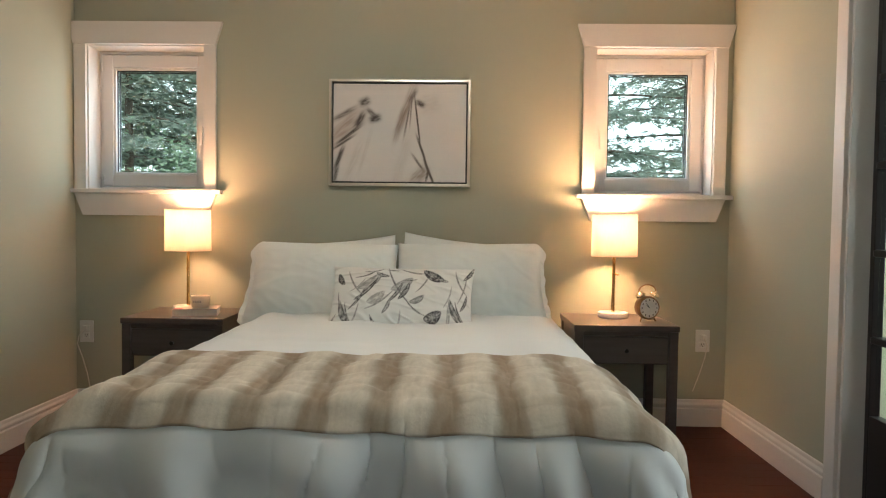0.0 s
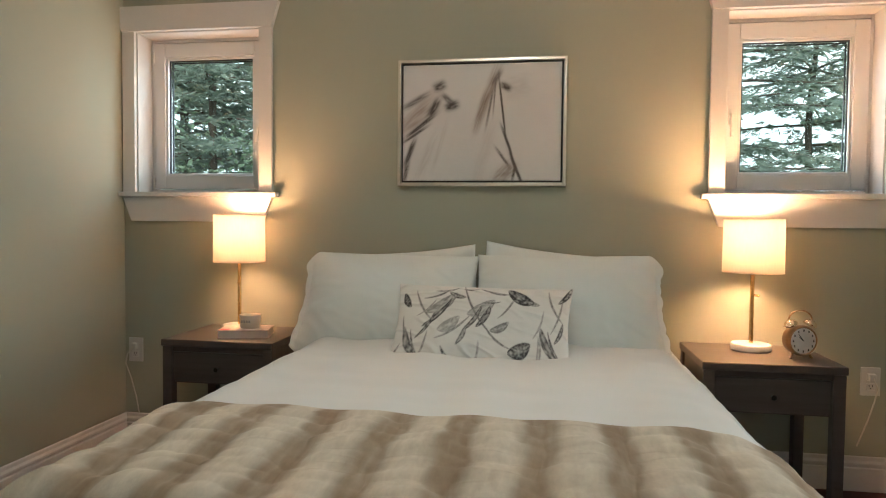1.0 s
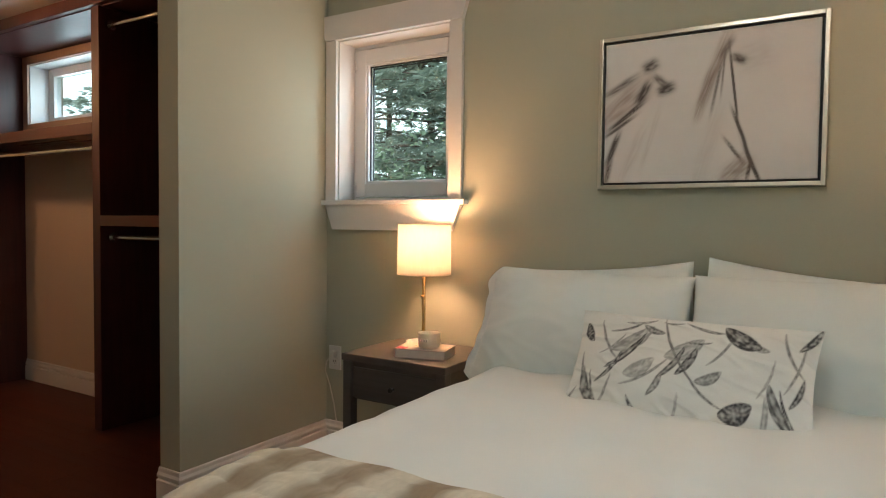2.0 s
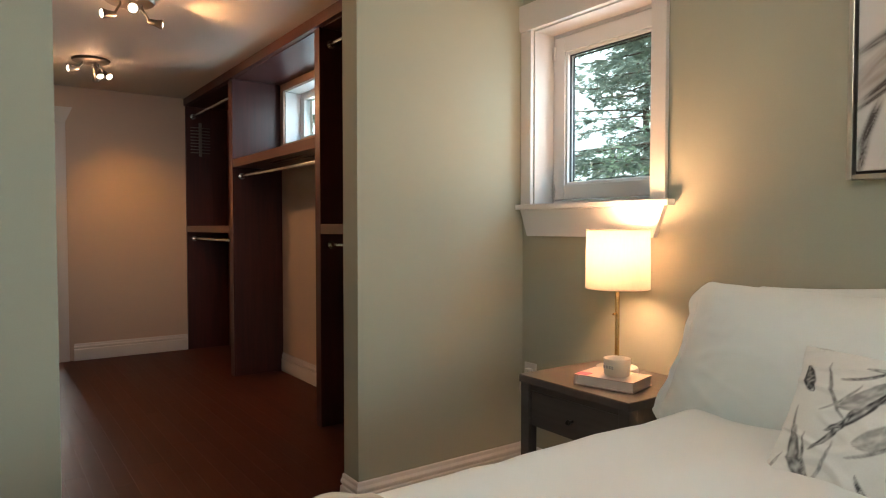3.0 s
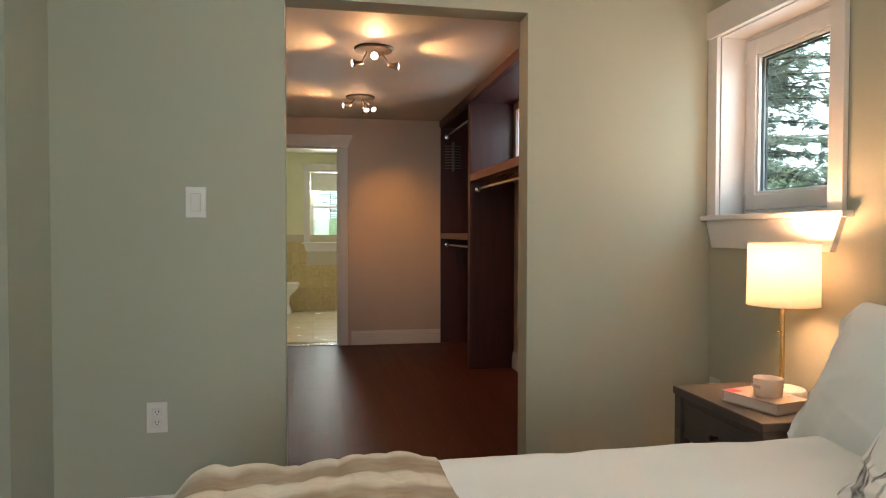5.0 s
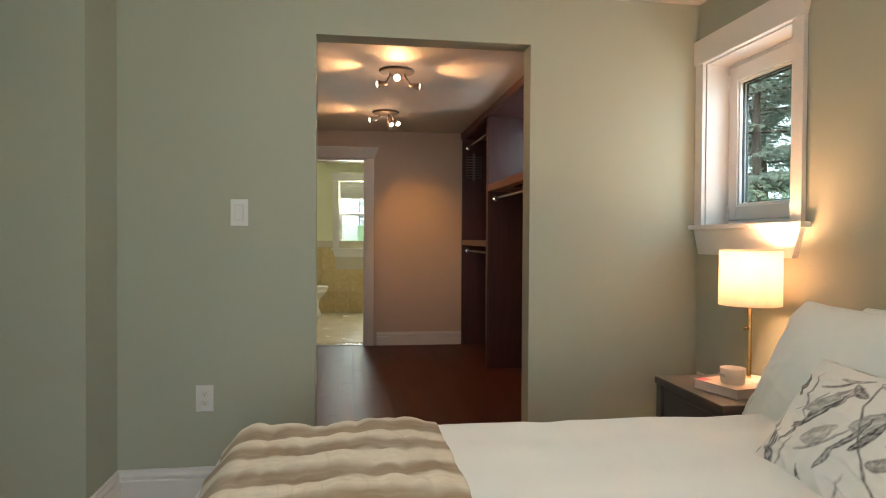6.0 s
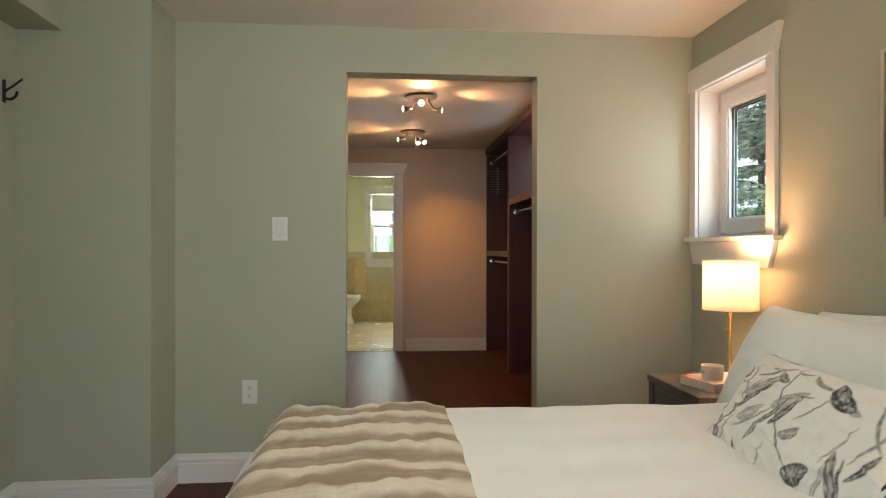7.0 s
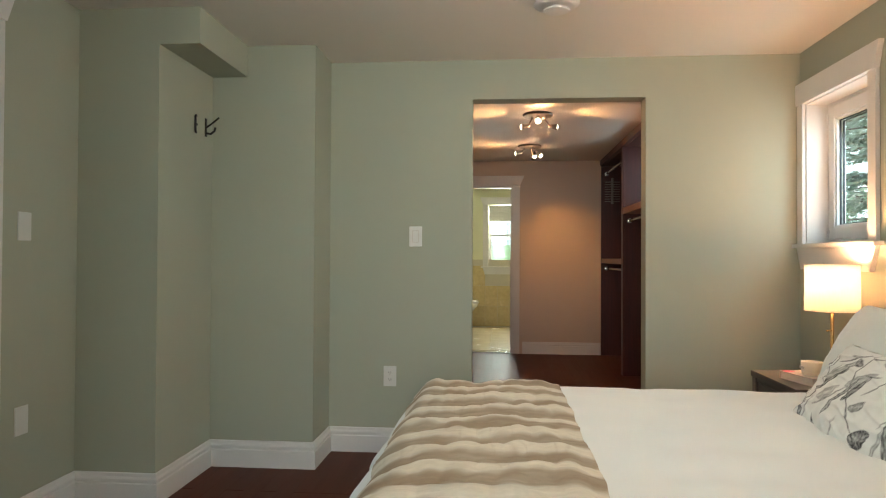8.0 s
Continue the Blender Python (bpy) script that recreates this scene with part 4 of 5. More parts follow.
plate(LEFT, 1.487, 1.242, 90, "switch")
plate(LEFT, 1.343, 0.437, 90, "outlet")
plug(plate(-1.824, NORTH, 0.448, 0, "outlet"), [(-0.018, -0.045, -0.015), (-0.03, -0.040, -0.06), (-0.01, -0.030, -0.13), (0.015, -0.028, -0.22), (0.03, -0.028, -0.30)])
plug(plate(1.428, NORTH, 0.448, 0, "outlet"), [(0.010, -0.045, -0.02), (0.0, -0.040, -0.08), (-0.02, -0.032, -0.16), (-0.055, -0.030, -0.26)])
plate(-0.652, 0.035, 1.240, 180, "blank")
plate(-0.648, 0.035, 0.452, 180, "blank")


def wall_hook(x):
    w = thing("wall_hook", pose(x, 0.42, 1.80, 0, 0, 180), "black iron coat hook on the wall", "wall hook", "coat hooks")
    part("back_plate", boxes((-0.010, -0.006, -0.048, 0.010, -0.0005, 0.048), bevel=0.002), IRON, w)
    part("arm", tube([(0, -0.006, -0.030), (0, -0.030, -0.034), (0, -0.050, -0.020), (0, -0.055, 0.0)], 0.006, 8), IRON, w)
    part("upper_arm", tube([(0, -0.006, 0.0), (0, -0.035, 0.020), (0, -0.075, 0.052)], 0.005, 8), IRON, w)
    return w


latch = thing("wall_bracket", pose(-1.335, 0.42, 1.795, 0, 0, 180), "slim grey metal bracket on the wall", "bracket")
part("bracket_bar", tube([(0.018, -0.003, 0.042), (-0.006, -0.012, 0.042), (-0.010, -0.012, 0.036), (-0.010, -0.012, -0.036), (-0.006, -0.012, -0.042), (0.018, -0.003, -0.042)], 0.0055, 8), IRON, latch)
part("screw_eye", lathe([(0.006, 0), (0.006, 0.008), (0.003, 0.010)], 12, pose(0.016, -0.001, 0, 90, 0, 0)), IRON, latch)
wall_hook(-1.462)

vent = thing("ceiling_vent", Matrix.Translation((-1.06, 2.215, TOP)), "round white ceiling air vent", "air vent")
part("ring", lathe([(0.058, 0.0), (0.098, -0.002), (0.102, -0.008), (0.096, -0.016), (0.066, -0.022), (0.060, -0.018)], 40), TRIM, vent)
part("disc", lathe([(0.02, -0.004), (0.022, -0.030), (0.056, -0.034), (0.054, -0.040), (0.02, -0.044)], 40), TRIM, vent)

# opal ceiling fitting added out of view to fill the whole bedroom with light
dome = thing("ceiling_light", Matrix.Translation((-0.10, 2.10, TOP)), "opal glass dome added out of view as fill light", "ceiling light")
part("base_plate", lathe([(0.14, 0.0), (0.15, -0.006), (0.15, -0.022), (0.10, -0.024)], 40), CHROME, dome)
part("dome", lathe([(0.142, -0.0245), (0.135, -0.05), (0.10, -0.078), (0.05, -0.09), (0.01, -0.092)], 40), DOME, dome, "glowing opal glass of the added dome")
lamp("fill_dome_lamp", "POINT", Matrix.Translation((-0.10, 2.10, TOP - 0.16)), 9, (1.0, 0.97, 0.90), radius=0.10)


# ---- dressing room ----
FRONT = 3.15
U1 = thing("wardrobe_unit", Matrix.Translation((FAR, FRONT, 0)), "open dark mahogany wardrobe bay with two hanging rails", "wardrobe", "wardrobe bays")
dp = BACK - FRONT - 0.002
part("side_panel", boxes((0.002, 0.012, 0.0, 0.020, dp, 2.19), bevel=0.001), CLOSETWOOD, U1)
part("side_panel", boxes((1.265, 0.012, 0.0, 1.343, dp, 2.19), bevel=0.001), CLOSETWOOD, U1)
part("back_panel", boxes((0.021, dp - 0.012, 0.0, 1.264, dp, 2.19)), CLOSETWOOD, U1)
part("face_stile", boxes((0.002, 0.0, 0.0, 0.035, 0.011, 2.19), bevel=0.001), CLOSETWOOD, U1)
part("face_stile", boxes((1.262, 0.0, 0.0, 1.345, 0.011, 2.19), bevel=0.001), CLOSETWOOD, U1)
part("fascia", boxes((0.002, -0.012, 2.195, 1.345, 0.02, TOP + 0.002), bevel=0.002), CLOSETWOOD, U1)
part("top_panel", boxes((0.021, 0.021, 2.19, 1.264, dp, 2.208)), CLOSETWOOD, U1)
part("shelf", boxes((0.036, 0.0, 1.065, 1.261, dp - 0.013, 1.119), bevel=0.002), CLOSETEDGE, U1)
U2 = thing("wardrobe_unit", Matrix.Translation((-4.515, FRONT, 0)), "open dark mahogany wardrobe bay with a shelf under the window", "wardrobe", "wardrobe bays")
part("shelf", boxes((0.002, 0.0, 1.545, 1.443, dp, 1.605), bevel=0.002), CLOSETEDGE, U2)
part("fascia", boxes((0.002, -0.012, 2.195, 1.443, 0.02, TOP + 0.002), bevel=0.002), CLOSETWOOD, U2)
part("top_panel", boxes((0.002, 0.021, 2.19, 1.443, dp, 2.208)), CLOSETWOOD, U2)
U3 = thing("wardrobe_unit", Matrix.Translation((-3.070, FRONT, 0)), "open dark mahogany wardrobe bay beside the doorway", "wardrobe", "wardrobe bays")
part("side_panel", boxes((0.001, 0.012, 0.0, 0.062, dp, 2.19), bevel=0.001), CLOSETWOOD, U3)
part("side_panel", boxes((1.045, 0.012, 0.0, 1.066, dp, 2.19), bevel=0.001), CLOSETWOOD, U3)
part("back_panel", boxes((0.063, dp - 0.012, 0.0, 1.044, dp, 2.19)), CLOSETWOOD, U3)
part("face_stile", boxes((0.0, 0.0, 0.0, 0.065, 0.011, 2.19), bevel=0.001), CLOSETWOOD, U3)
part("fascia", boxes((0.0, -0.012, 2.195, 1.066, 0.02, TOP + 0.002), bevel=0.002), CLOSETWOOD, U3)
part("top_panel", boxes((0.063, 0.021, 2.19, 1.044, dp, 2.208)), CLOSETWOOD, U3)
part("shelf", boxes((0.066, 0.0, 1.070, 1.043, dp - 0.013, 1.123), bevel=0.002), CLOSETEDGE, U3)


def rail(unit, x0, x1, z):
    r = part("hanging_rail", tube([(x0 + 0.001, 0.06, z), (x1 - 0.001, 0.06, z)], 0.014, 14), CHROME, unit, "chrome hanging rail")
    for x, s in ((x0, 1), (x1, -1)):
        part("bracket", tube([(x, 0.06, z), (x + s * 0.02, 0.06, z)], 0.024, 14), CHROME, r)


rail(U1, 0.021, 1.264, 1.005)
rail(U1, 0.021, 1.264, 2.10)
rail(U2, 0.003, 1.443, 1.482)
rail(U3, 0.063, 1.044, 1.010)
rail(U3, 0.063, 1.044, 2.10)

rack = thing("tie_rack", Matrix.Translation((FAR + 0.0215, 3.275, 1.75)), "chrome tie rack with many prongs on the panel", "tie rack")
part("spine", boxes((0.0, -0.012, 0, 0.018, 0.012, 0.30), bevel=0.003), NICKEL, rack)
for i in range(9):
    part("prong", tube([(0.010, -0.085, 0.03 + i * 0.028), (0.022, 0.0, 0.03 + i * 0.028), (0.010, 0.085, 0.03 + i * 0.028)], 0.0045, 8), NICKEL, rack)

# the high window over the shelf
w = thing("window_3", Matrix.Translation((-4.44, BACK, 1.735)), "small white high window in beige casing", "window", kind="structure")
L, T = 1.09, 0.395
part("casing", boxes((-0.06, -0.018, -0.06, 0, -0.001, T + 0.055), (L, -0.018, -0.06, L + 0.06, -0.001, T + 0.055), (0, -0.018, T, L, -0.001, T + 0.055), (0, -0.018, -0.06, L, -0.001, 0), bevel=0.002), CLOSETCASING, w, "beige wooden casing")
part("reveal", boxes((0, -0.001, 0, 0.006, 0.12, T), (L - 0.006, -0.001, 0, L, 0.12, T), (0.006, -0.001, T - 0.006, L - 0.006, 0.12, T), (0.006, -0.001, 0, L - 0.006, 0.12, 0.006)), VINYL, w)
sash = part("sash", boxes((0.006, 0.12, 0.006, 0.07, 0.17, T - 0.006), (L - 0.07, 0.12, 0.006, L - 0.006, 0.17, T - 0.006), (0.07, 0.12, T - 0.06, L - 0.07, 0.17, T - 0.006), (0.07, 0.12, 0.006, L - 0.07, 0.17, 0.06), (L / 2 - 0.03, 0.12, 0.06, L / 2 + 0.03, 0.17, T - 0.06), bevel=0.003), VINYL, w)
for a, b in ((0.071, L / 2 - 0.031), (L / 2 + 0.031, L - 0.071)):
    p = part("pane", boxes((a, 0.14, 0.061, b, 0.144, T - 0.061)), GLASS, sash)
    p.visible_shadow = False


def spot_light(x, y, heads):
    """A round ceiling plate with adjustable spot heads; heads: the elbow, the aim and, for a narrow one, the cone of each."""
    w = thing("ceiling_spotlight", Matrix.Translation((x, y, TOP + 0.004)), "brushed nickel ceiling fitting with three lit spots", "ceiling light", "closet spotlights")
    part("ceiling_plate", lathe([(0.118, 0.0), (0.121, -0.005), (0.114, -0.016), (0.05, -0.022)], 40), NICKEL, w)
    for spot, aim, *cone in heads:
        elbow = Vector(spot)
        base = Vector((elbow.x * 0.6, elbow.y * 0.6, -0.016))
        a = Vector(aim).normalized()
        arm = part("arm", tube([base, base + Vector((0, 0, -0.02)), elbow], 0.006, 8), NICKEL, w)
        track = a.to_track_quat("Z", "Y").to_matrix().to_4x4()
        head = part("spot_head", lathe([(0.009, -0.010), (0.015, 0.0), (0.018, 0.030), (0.024, 0.050), (0.026, 0.062), (0.023, 0.062), (0.021, 0.054)], 24, Matrix.Translation(elbow) @ track), NICKEL, w)
        part("lens", lathe([(0.021, 0.053), (0.016, 0.060), (0.005, 0.064)], 20, Matrix.Translation(elbow) @ track), SPOTGLOW, head, "glowing spot bulb")
        tip = Vector((x, y, TOP)) + elbow + a * 0.075
        lamp("spot_beam", "SPOT", look(tip, tip + a), 20 if cone else 8.5, (1.0, 0.42, 0.09) if cone else (1.0, 0.47, 0.19), radius=0.025, cone=cone[0] if cone else 120)
    lamp("spot_glow", "POINT", Matrix.Translation((x, y, TOP - 0.13)), 1.3, (1.0, 0.52, 0.27), radius=0.03)


spot_light(-3.35, 2.27, (((0.02, -0.075, -0.095), (0.2, -0.8, -0.12)), ((0.06, -0.005, -0.060), (0.9, 0.0, -0.25)), ((0.0, 0.095, -0.095), (0.2, 0.8, -0.14))))
spot_light(-4.80, 2.275, (((0.02, -0.085, -0.075), (0.2, -0.85, -0.12)), ((0.04, 0.040, -0.075), (0.55, 0.10, -0.80)), ((-0.03, 0.085, -0.070), (0.70, 0.45, -0.60)), ((-0.08, 0.03, -0.07), (-1.0, 0.45, -1.15), 62)))

# ---- bathroom ----
w = thing("window_4", Matrix.Translation((-8.86, 1.80, 0.98)), "white double-hung bathroom window with a half drawn blind", "window", kind="structure")
L, T = 0.72, 1.01
turn = Matrix(((0, 1, 0, 0), (1, 0, 0, 0), (0, 0, 1, 0), (0, 0, 0, 1)))
bm = prism([(-0.09, T), (L + 0.09, T), (L + 0.14, T + 0.12), (-0.14, T + 0.12)], 0.001, 0.03)
bm.transform(turn)
part("header", bm, TRIM, w)
part("side_casing", boxes((0.001, -0.09, 0, 0.02, 0, T - 0.001), bevel=0.002), TRIM, w)
part("side_casing", boxes((0.001, L, 0, 0.02, L + 0.09, T - 0.001), bevel=0.002), TRIM, w)
part("window_sill", boxes((-0.1, -0.12, -0.025, 0.045, L + 0.12, -0.001), bevel=0.003), TRIM, w)
bm = prism([(-0.09, -0.026), (-0.06, -0.13), (L + 0.06, -0.13), (L + 0.09, -0.026)], 0.001, 0.022)
bm.transform(turn)
part("apron", bm, TRIM, w)
for z0, z1, x in ((0.0, 0.525, -0.06), (0.49, T, -0.10)):
    sash = part("sash", boxes((x, 0.0, z0, x + 0.035, 0.055, z1), (x, L - 0.055, z0, x + 0.035, L, z1), (x, 0.055, z0, x + 0.035, L - 0.055, z0 + 0.04), (x, 0.055, z1 - 0.04, x + 0.035, L - 0.055, z1), bevel=0.002), VINYL, w)
    p = part("pane", boxes((x + 0.015, 0.0551, z0 + 0.0401, x + 0.019, L - 0.0551, z1 - 0.0401)), GLASS, sash)
    p.visible_shadow = False
bm = bmesh.new()
for i in range(11):
    box(bm, -0.030, 0.01, T - 0.03 - 0.024 * i, -0.006, L - 0.01, T - 0.03 - 0.024 * i + 0.0242, bevel=0.004)
part("blind", bm, BLIND, w, "pleated white blind half drawn")

toilet = thing("toilet", pose(-8.50, 1.14, 0.0), "white porcelain toilet with a closed lid", "toilet")


def oval(rows, steps=32):
    """A solid of oval rings: each row is half width, half length, y of its middle, z."""
    bm = bmesh.new()
    rings = [[bm.verts.new((a * math.cos(2 * math.pi * i / steps), y + b * math.sin(2 * math.pi * i / steps), z)) for i in range(steps)] for a, b, y, z in rows]
    for p, q in zip(rings, rings[1:]):
        for i in range(steps):
            j = (i + 1) % steps
            bm.faces.new((p[i], p[j], q[j], q[i]))
    bm.faces.new(rings[0][::-1])
    bm.faces.new(rings[-1])
    return bm


part("bowl", oval([(0.11, 0.25, 0.17, 0.0), (0.11, 0.25, 0.17, 0.03), (0.09, 0.21, 0.17, 0.14), (0.12, 0.20, 0.19, 0.24), (0.175, 0.245, 0.25, 0.35), (0.185, 0.255, 0.255, 0.395), (0.17, 0.24, 0.255, 0.40)]), PORCELAIN, toilet)
part("seat", oval([(0.185, 0.25, 0.265, 0.402), (0.192, 0.257, 0.265, 0.408), (0.190, 0.255, 0.265, 0.420)]), PORCELAIN, toilet)
part("lid", oval([(0.186, 0.25, 0.265, 0.4215), (0.190, 0.254, 0.265, 0.430), (0.175, 0.24, 0.265, 0.444)]), PORCELAIN, toilet)
tank = part("tank", boxes((-0.21, -0.17, 0.40, 0.21, 0.02, 0.72), bevel=0.02), PORCELAIN, toilet)
part("tank_lid", boxes((-0.225, -0.18, 0.721, 0.225, 0.032, 0.755), bevel=0.01), PORCELAIN, tank)

# ---- outside ----
setting("ground", boxes((-400, -400, -0.5, 400, 400, -0.42)), LAWN, "green lawn reaching to the horizon", "ground")
setting("backdrop_north", boxes((-160, 90, -0.4, 160, 90.2, 120)), SKYGLOW, "bright overcast sky far behind the trees", "sky")
setting("backdrop_west", boxes((-120.2, -90, 3.4, -120, 89, 120)), SKYGLOW, "bright overcast sky beyond the lawn", "sky")
bm = prism([(-10.5, -0.43), (-15.0, 0.55), (-21.0, 1.25), (-30.0, 1.75), (-60.0, 2.3), (-60.0, -0.43)], -40, 50)
setting("lawn_bank", bm, LAWN, "rising grassy bank behind the house", "ground")


def conifer(height, spread, seed):
    """A conifer: tapered trunk, whorls of drooping limbs, and sprays of needles along each."""
    rnd = random.Random(seed)
    w = thing("conifer_tree", Matrix.Identity(4), "tall dark green conifer with layered drooping branches", "tree", "conifers outside the windows")
    trunk = tube([(0.03 * math.sin(i), 0.03 * math.cos(i * 1.3), height * i / 12) for i in range(13)], height * 0.010, 10, 0.01)
    verts, faces = [], []
    z = height * 0.10
    while z < height * 0.98:
        reach = spread * (1 - z / height) ** 0.75 + 0.15
        for k in range(rnd.randint(4, 6)):
            q = rnd.uniform(0, 2 * math.pi)
            ln = reach * rnd.uniform(0.65, 1.1)
            d = Vector((math.cos(q), math.sin(q), 0))
            side = Vector((-d.y, d.x, 0))
            droop = rnd.uniform(0.10, 0.30)
            pts = [Vector((0, 0, z)) + d * ln * t + Vector((0, 0, ln * (0.10 * t - droop * t * t + 0.12 * max(0, t - 0.7)))) for t in np.linspace(0, 1, 6)]
            limb = tube(pts, 0.022, 5, 0.004)
            limb.verts.ensure_lookup_table()
            me_t = bpy.data.meshes.new("limb")
            limb.to_mesh(me_t)
            limb.free()
            trunk.from_mesh(me_t)
            bpy.data.meshes.remove(me_t)
            count = int(22 * ln) + 6
            for _ in range(count):
                t = rnd.uniform(0.02, 1.0) ** 0.9
                i = min(4, int(t * 5))
                p = pts[i].lerp(pts[i + 1], t * 5 - i)
                out = side * rnd.uniform(-1, 1) * 0.34 * ln * (1.1 - t) + d * rnd.uniform(-0.05, 0.1)
                p = p + out + Vector((0, 0, rnd.uniform(-0.07, 0.03)))
                for _ in range(9):
                    a = (d * rnd.uniform(0.2, 1) + side * rnd.uniform(-1, 1) + Vector((0, 0, rnd.uniform(-0.5, 0.2)))).normalized()
                    s = a.orthogonal().normalized()
                    s = (s + Vector((rnd.uniform(-1, 1), rnd.uniform(-1, 1), rnd.uniform(-1, 1))) * 0.6).normalized()
                    sz = rnd.uniform(0.08, 0.17)
                    n = len(verts)
                    verts += [p - s * sz * 0.05, p + a * sz * 0.5 - s * sz * 0.085, p + a * sz, p + a * sz * 0.5 + s * sz * 0.085]
                    faces.append((n, n + 1, n + 2, n + 3))
        z += height * rnd.uniform(0.026, 0.046)
    part("trunk", trunk, BARK, w)
    me = bpy.data.meshes.new("crown")
    me.from_pydata(verts, [], faces)
    me.materials.append(NEEDLES)
    crown = new("crown", me)
    crown.parent = w
    return w


GROUND = -0.42
tree = conifer(8.5, 2.3, 11)
tree.matrix_basis = Matrix.Translation((1.75, 8.4, GROUND))
other = conifer(7.2, 2.2, 5)
other.matrix_basis = Matrix.Translation((-3.9, 8.2, GROUND))
for src, x, y, s, q in ((tree, -7.5, 7.7, 1.0, 80), (other, -9.5, 8.6, 1.1, 200), (tree, -2.2, 11.8, 1.1, 150), (other, 3.9, 11.0, 1.0, 30), (tree, -12.5, 6.6, 0.9, 300), (other, -7.6, 12.0, 1.25, 110), (other, 6.4, 13.0, 1.1, 250), (tree, -16.0, 8.0, 1.1, 20), (tree, -5.2, 9.7, 1.0, 210), (other, -3.0, 10.4, 1.15, 70), (tree, -4.8, 13.2, 1.3, 10), (other, 1.0, 12.6, 1.2, 330), (tree, -10.6, 9.9, 1.1, 140), (other, -41.0, 0.4, 0.62, 40), (tree, -43.0, 2.6, 0.48, 160), (other, -40.0, 4.3, 0.55, 280), (tree, -44.0, 6.6, 0.6, 350)):
    copy = copy_thing(src, pose(x, y, 1.6 if x < -30 else GROUND, 0, 0, q))
    copy.scale = (s, s, s)



def shrub(height, spread, seed):
    """A leafy shrub: several leaning stems and a loose crown of small leaves in clumps."""
    rnd = random.Random(seed)
    w = thing("shrub", Matrix.Identity(4), "dense green leafy shrub in front of the conifers", "shrub", "shrubs outside the window")
    verts, faces = [], []
    for _ in range(9):
        q, r = rnd.uniform(0, 2 * math.pi), spread * rnd.uniform(0.2, 0.9)
        tip = Vector((r * math.cos(q), r * math.sin(q), height * rnd.uniform(0.7, 0.95)))
        pts = [Vector((tip.x * t * t, tip.y * t * t, tip.z * t)) for t in np.linspace(0, 1, 6)]
        part("stem", tube(pts, 0.025, 6, 0.006), BARK, w)
        for _ in range(26):
            c = pts[rnd.randint(2, 5)] + Vector((rnd.gauss(0, 0.24), rnd.gauss(0, 0.24), rnd.gauss(0, 0.2))) * spread
            for _ in range(34):
                p = c + Vector((rnd.gauss(0, 0.11), rnd.gauss(0, 0.11), rnd.gauss(0, 0.09)))
                a = Vector((rnd.uniform(-1, 1), rnd.uniform(-1, 1), rnd.uniform(-0.8, 0.5))).normalized()
                b = a.orthogonal().normalized() * rnd.uniform(0.012, 0.022)
                ln = rnd.uniform(0.05, 0.09)
                n = len(verts)
                verts += [p, p + a * ln * 0.5 - b, p + a * ln, p + a * ln * 0.5 + b]
                faces.append((n, n + 1, n + 2, n + 3))
    me = bpy.data.meshes.new("crown")
    me.from_pydata(verts, [], faces)
    me.materials.append(LEAVES)
    new("crown", me).parent = w
    return w


bush = shrub(2.3, 0.95, 3)
bush.matrix_basis = Matrix.Translation((-2.9, 7.0, GROUND))
for x, y, q in ((-4.0, 7.3, 130), (-6.7, 7.0, 60), (-8.3, 7.3, 200), (-9.9, 7.5, 320)):
    copy_thing(bush, pose(x, y, GROUND, 0, 0, q))

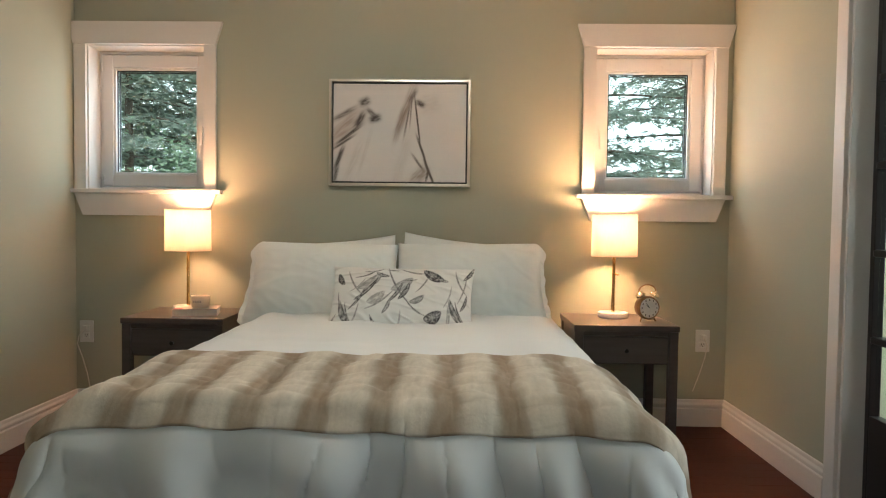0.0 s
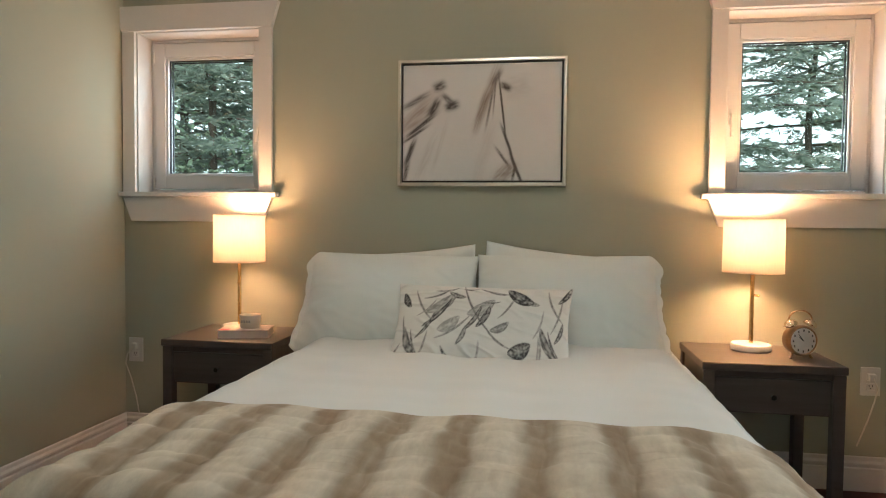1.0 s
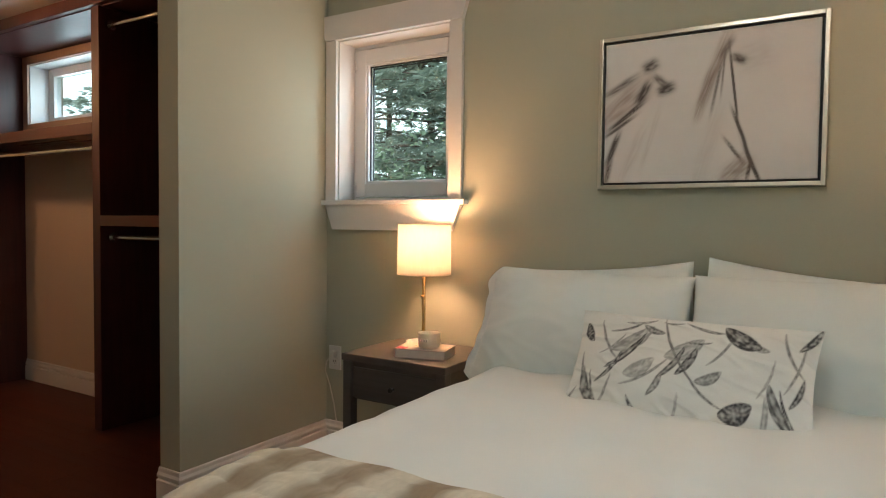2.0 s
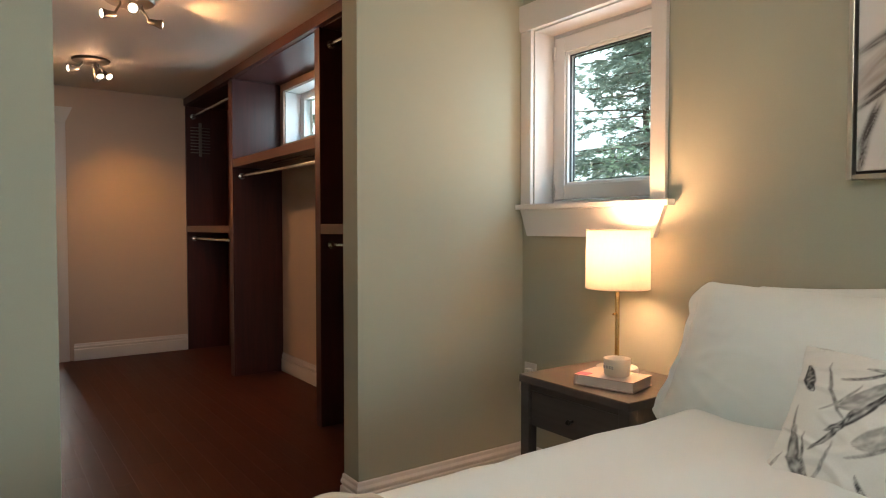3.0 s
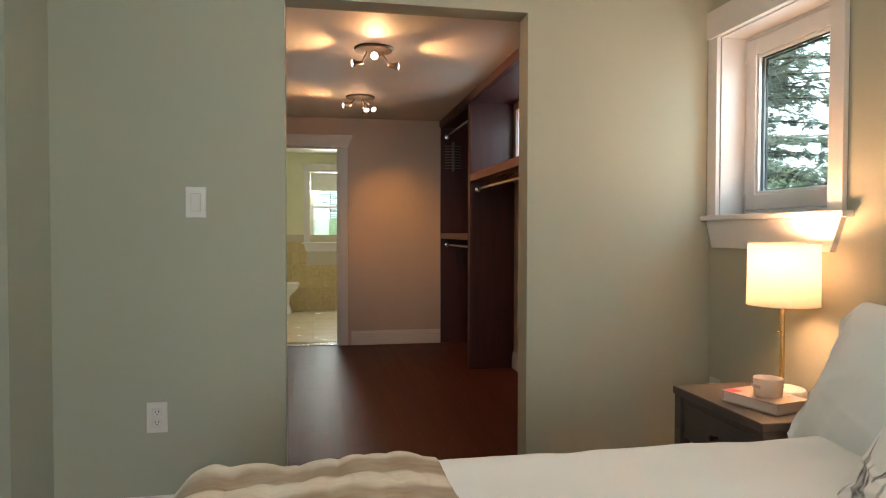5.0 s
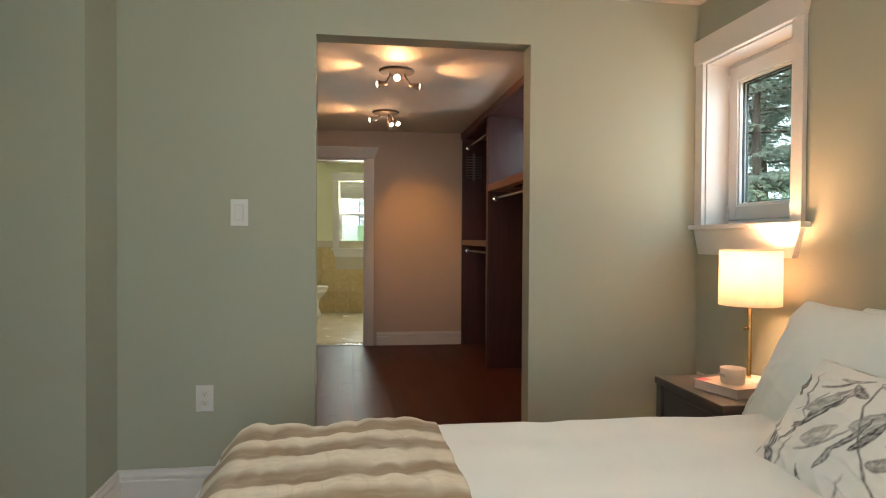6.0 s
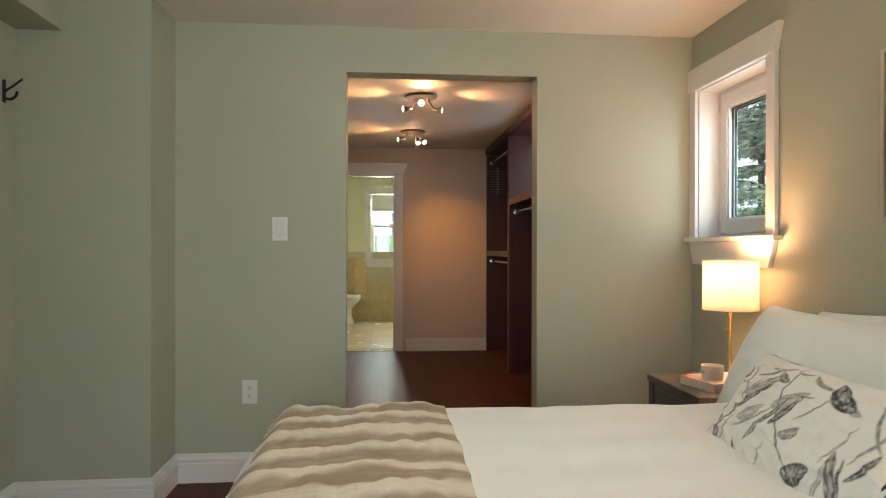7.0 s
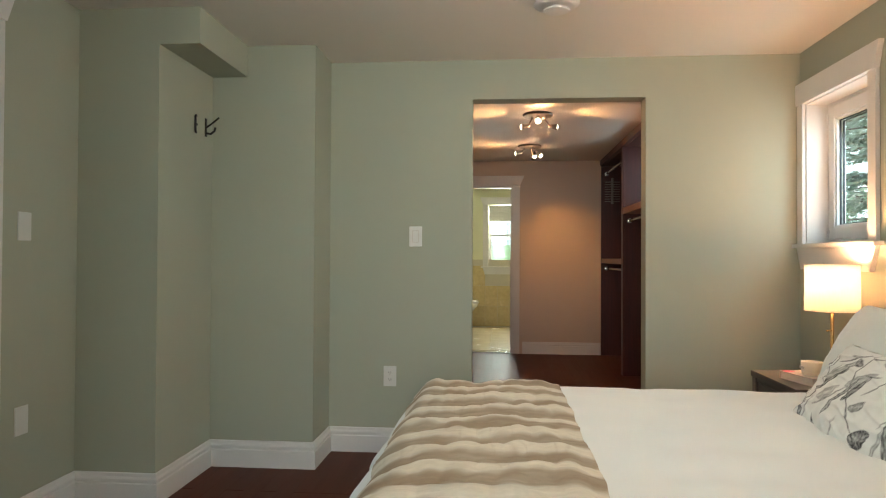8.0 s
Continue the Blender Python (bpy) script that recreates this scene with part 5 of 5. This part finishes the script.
# ---- floor planks and tiles ----
rnd = random.Random(4)
WIDTH = 0.083
lengths = (0.7, 0.9, 1.1, 1.3)
shapes = {}
for ln in lengths:
    shapes[ln] = mesh_of("plank", boxes((0.0004, 0.0005, -0.0115, ln - 0.0004, WIDTH - 0.0005, 0), bevel=0.0009), FLOORWOOD)
count = 0
for x_lo, x_hi, y_lo, y_hi in ((-5.855, -0.9, 1.48, 3.15), (-1.9, -0.75, 0.1, 1.48), (0.62, 1.9, 2.2, 3.62), (-5.0, -2.05, 1.1, 1.48)):
    row = 0
    y = math.floor(y_lo / WIDTH) * WIDTH
    while y < y_hi - 0.07:
        x = x_lo + (0 if row == 0 else -rnd.choice((0.0, 0.2, 0.4, 0.6)))
        x = max(x, x_lo)
        while count < 298:
            fits = [v for v in lengths if x + v <= x_hi + 0.05]
            if not fits:
                break
            ln = rnd.choice(fits)
            ob = new("plank", shapes[ln])
            ob.location = (x, y, 0)
            ob.parent = floor
            x += ln
            count += 1
        y += WIDTH
        row += 1
tile = mesh_of("tile", boxes((0.0015, 0.0015, -0.009, 0.3285, 0.3285, 0.002), bevel=0.002), BATHFLOOR)
for i in range(8):
    for j in range(8):
        ob = new("tile", tile)
        ob.location = (-6.10 - 0.33 * (i + 1), 0.55 + 0.33 * j, 0)
        ob.parent = floor_bath
setting("tile_wainscot", boxes((-8.859, 0.53, 0, -8.855, 3.29, 1.09)), GROUT, "honey coloured tiled wainscot with a border row", "tiling")
wains = bpy.data.objects["tile_wainscot"]
big = mesh_of("tile", boxes((0, 0.0015, 0.0015, 0.008, 0.1985, 0.3285), bevel=0.0015), BATHTILE)
strip = mesh_of("tile", boxes((0, 0.0015, 0.0015, 0.012, 0.1985, 0.0585), bevel=0.003), GROUT)
for j in range(13):
    for i in range(3):
        if i == 2 and 6 <= j <= 11:
            continue
        ob = new("tile", big)
        ob.location = (-8.855, 0.55 + 0.2 * j, 0.002 + 0.33 * i)
        ob.parent = wains
    if not 6 <= j <= 11:
        ob = new("tile", strip)
        ob.location = (-8.855, 0.55 + 0.2 * j, 1.00)
        ob.parent = wains
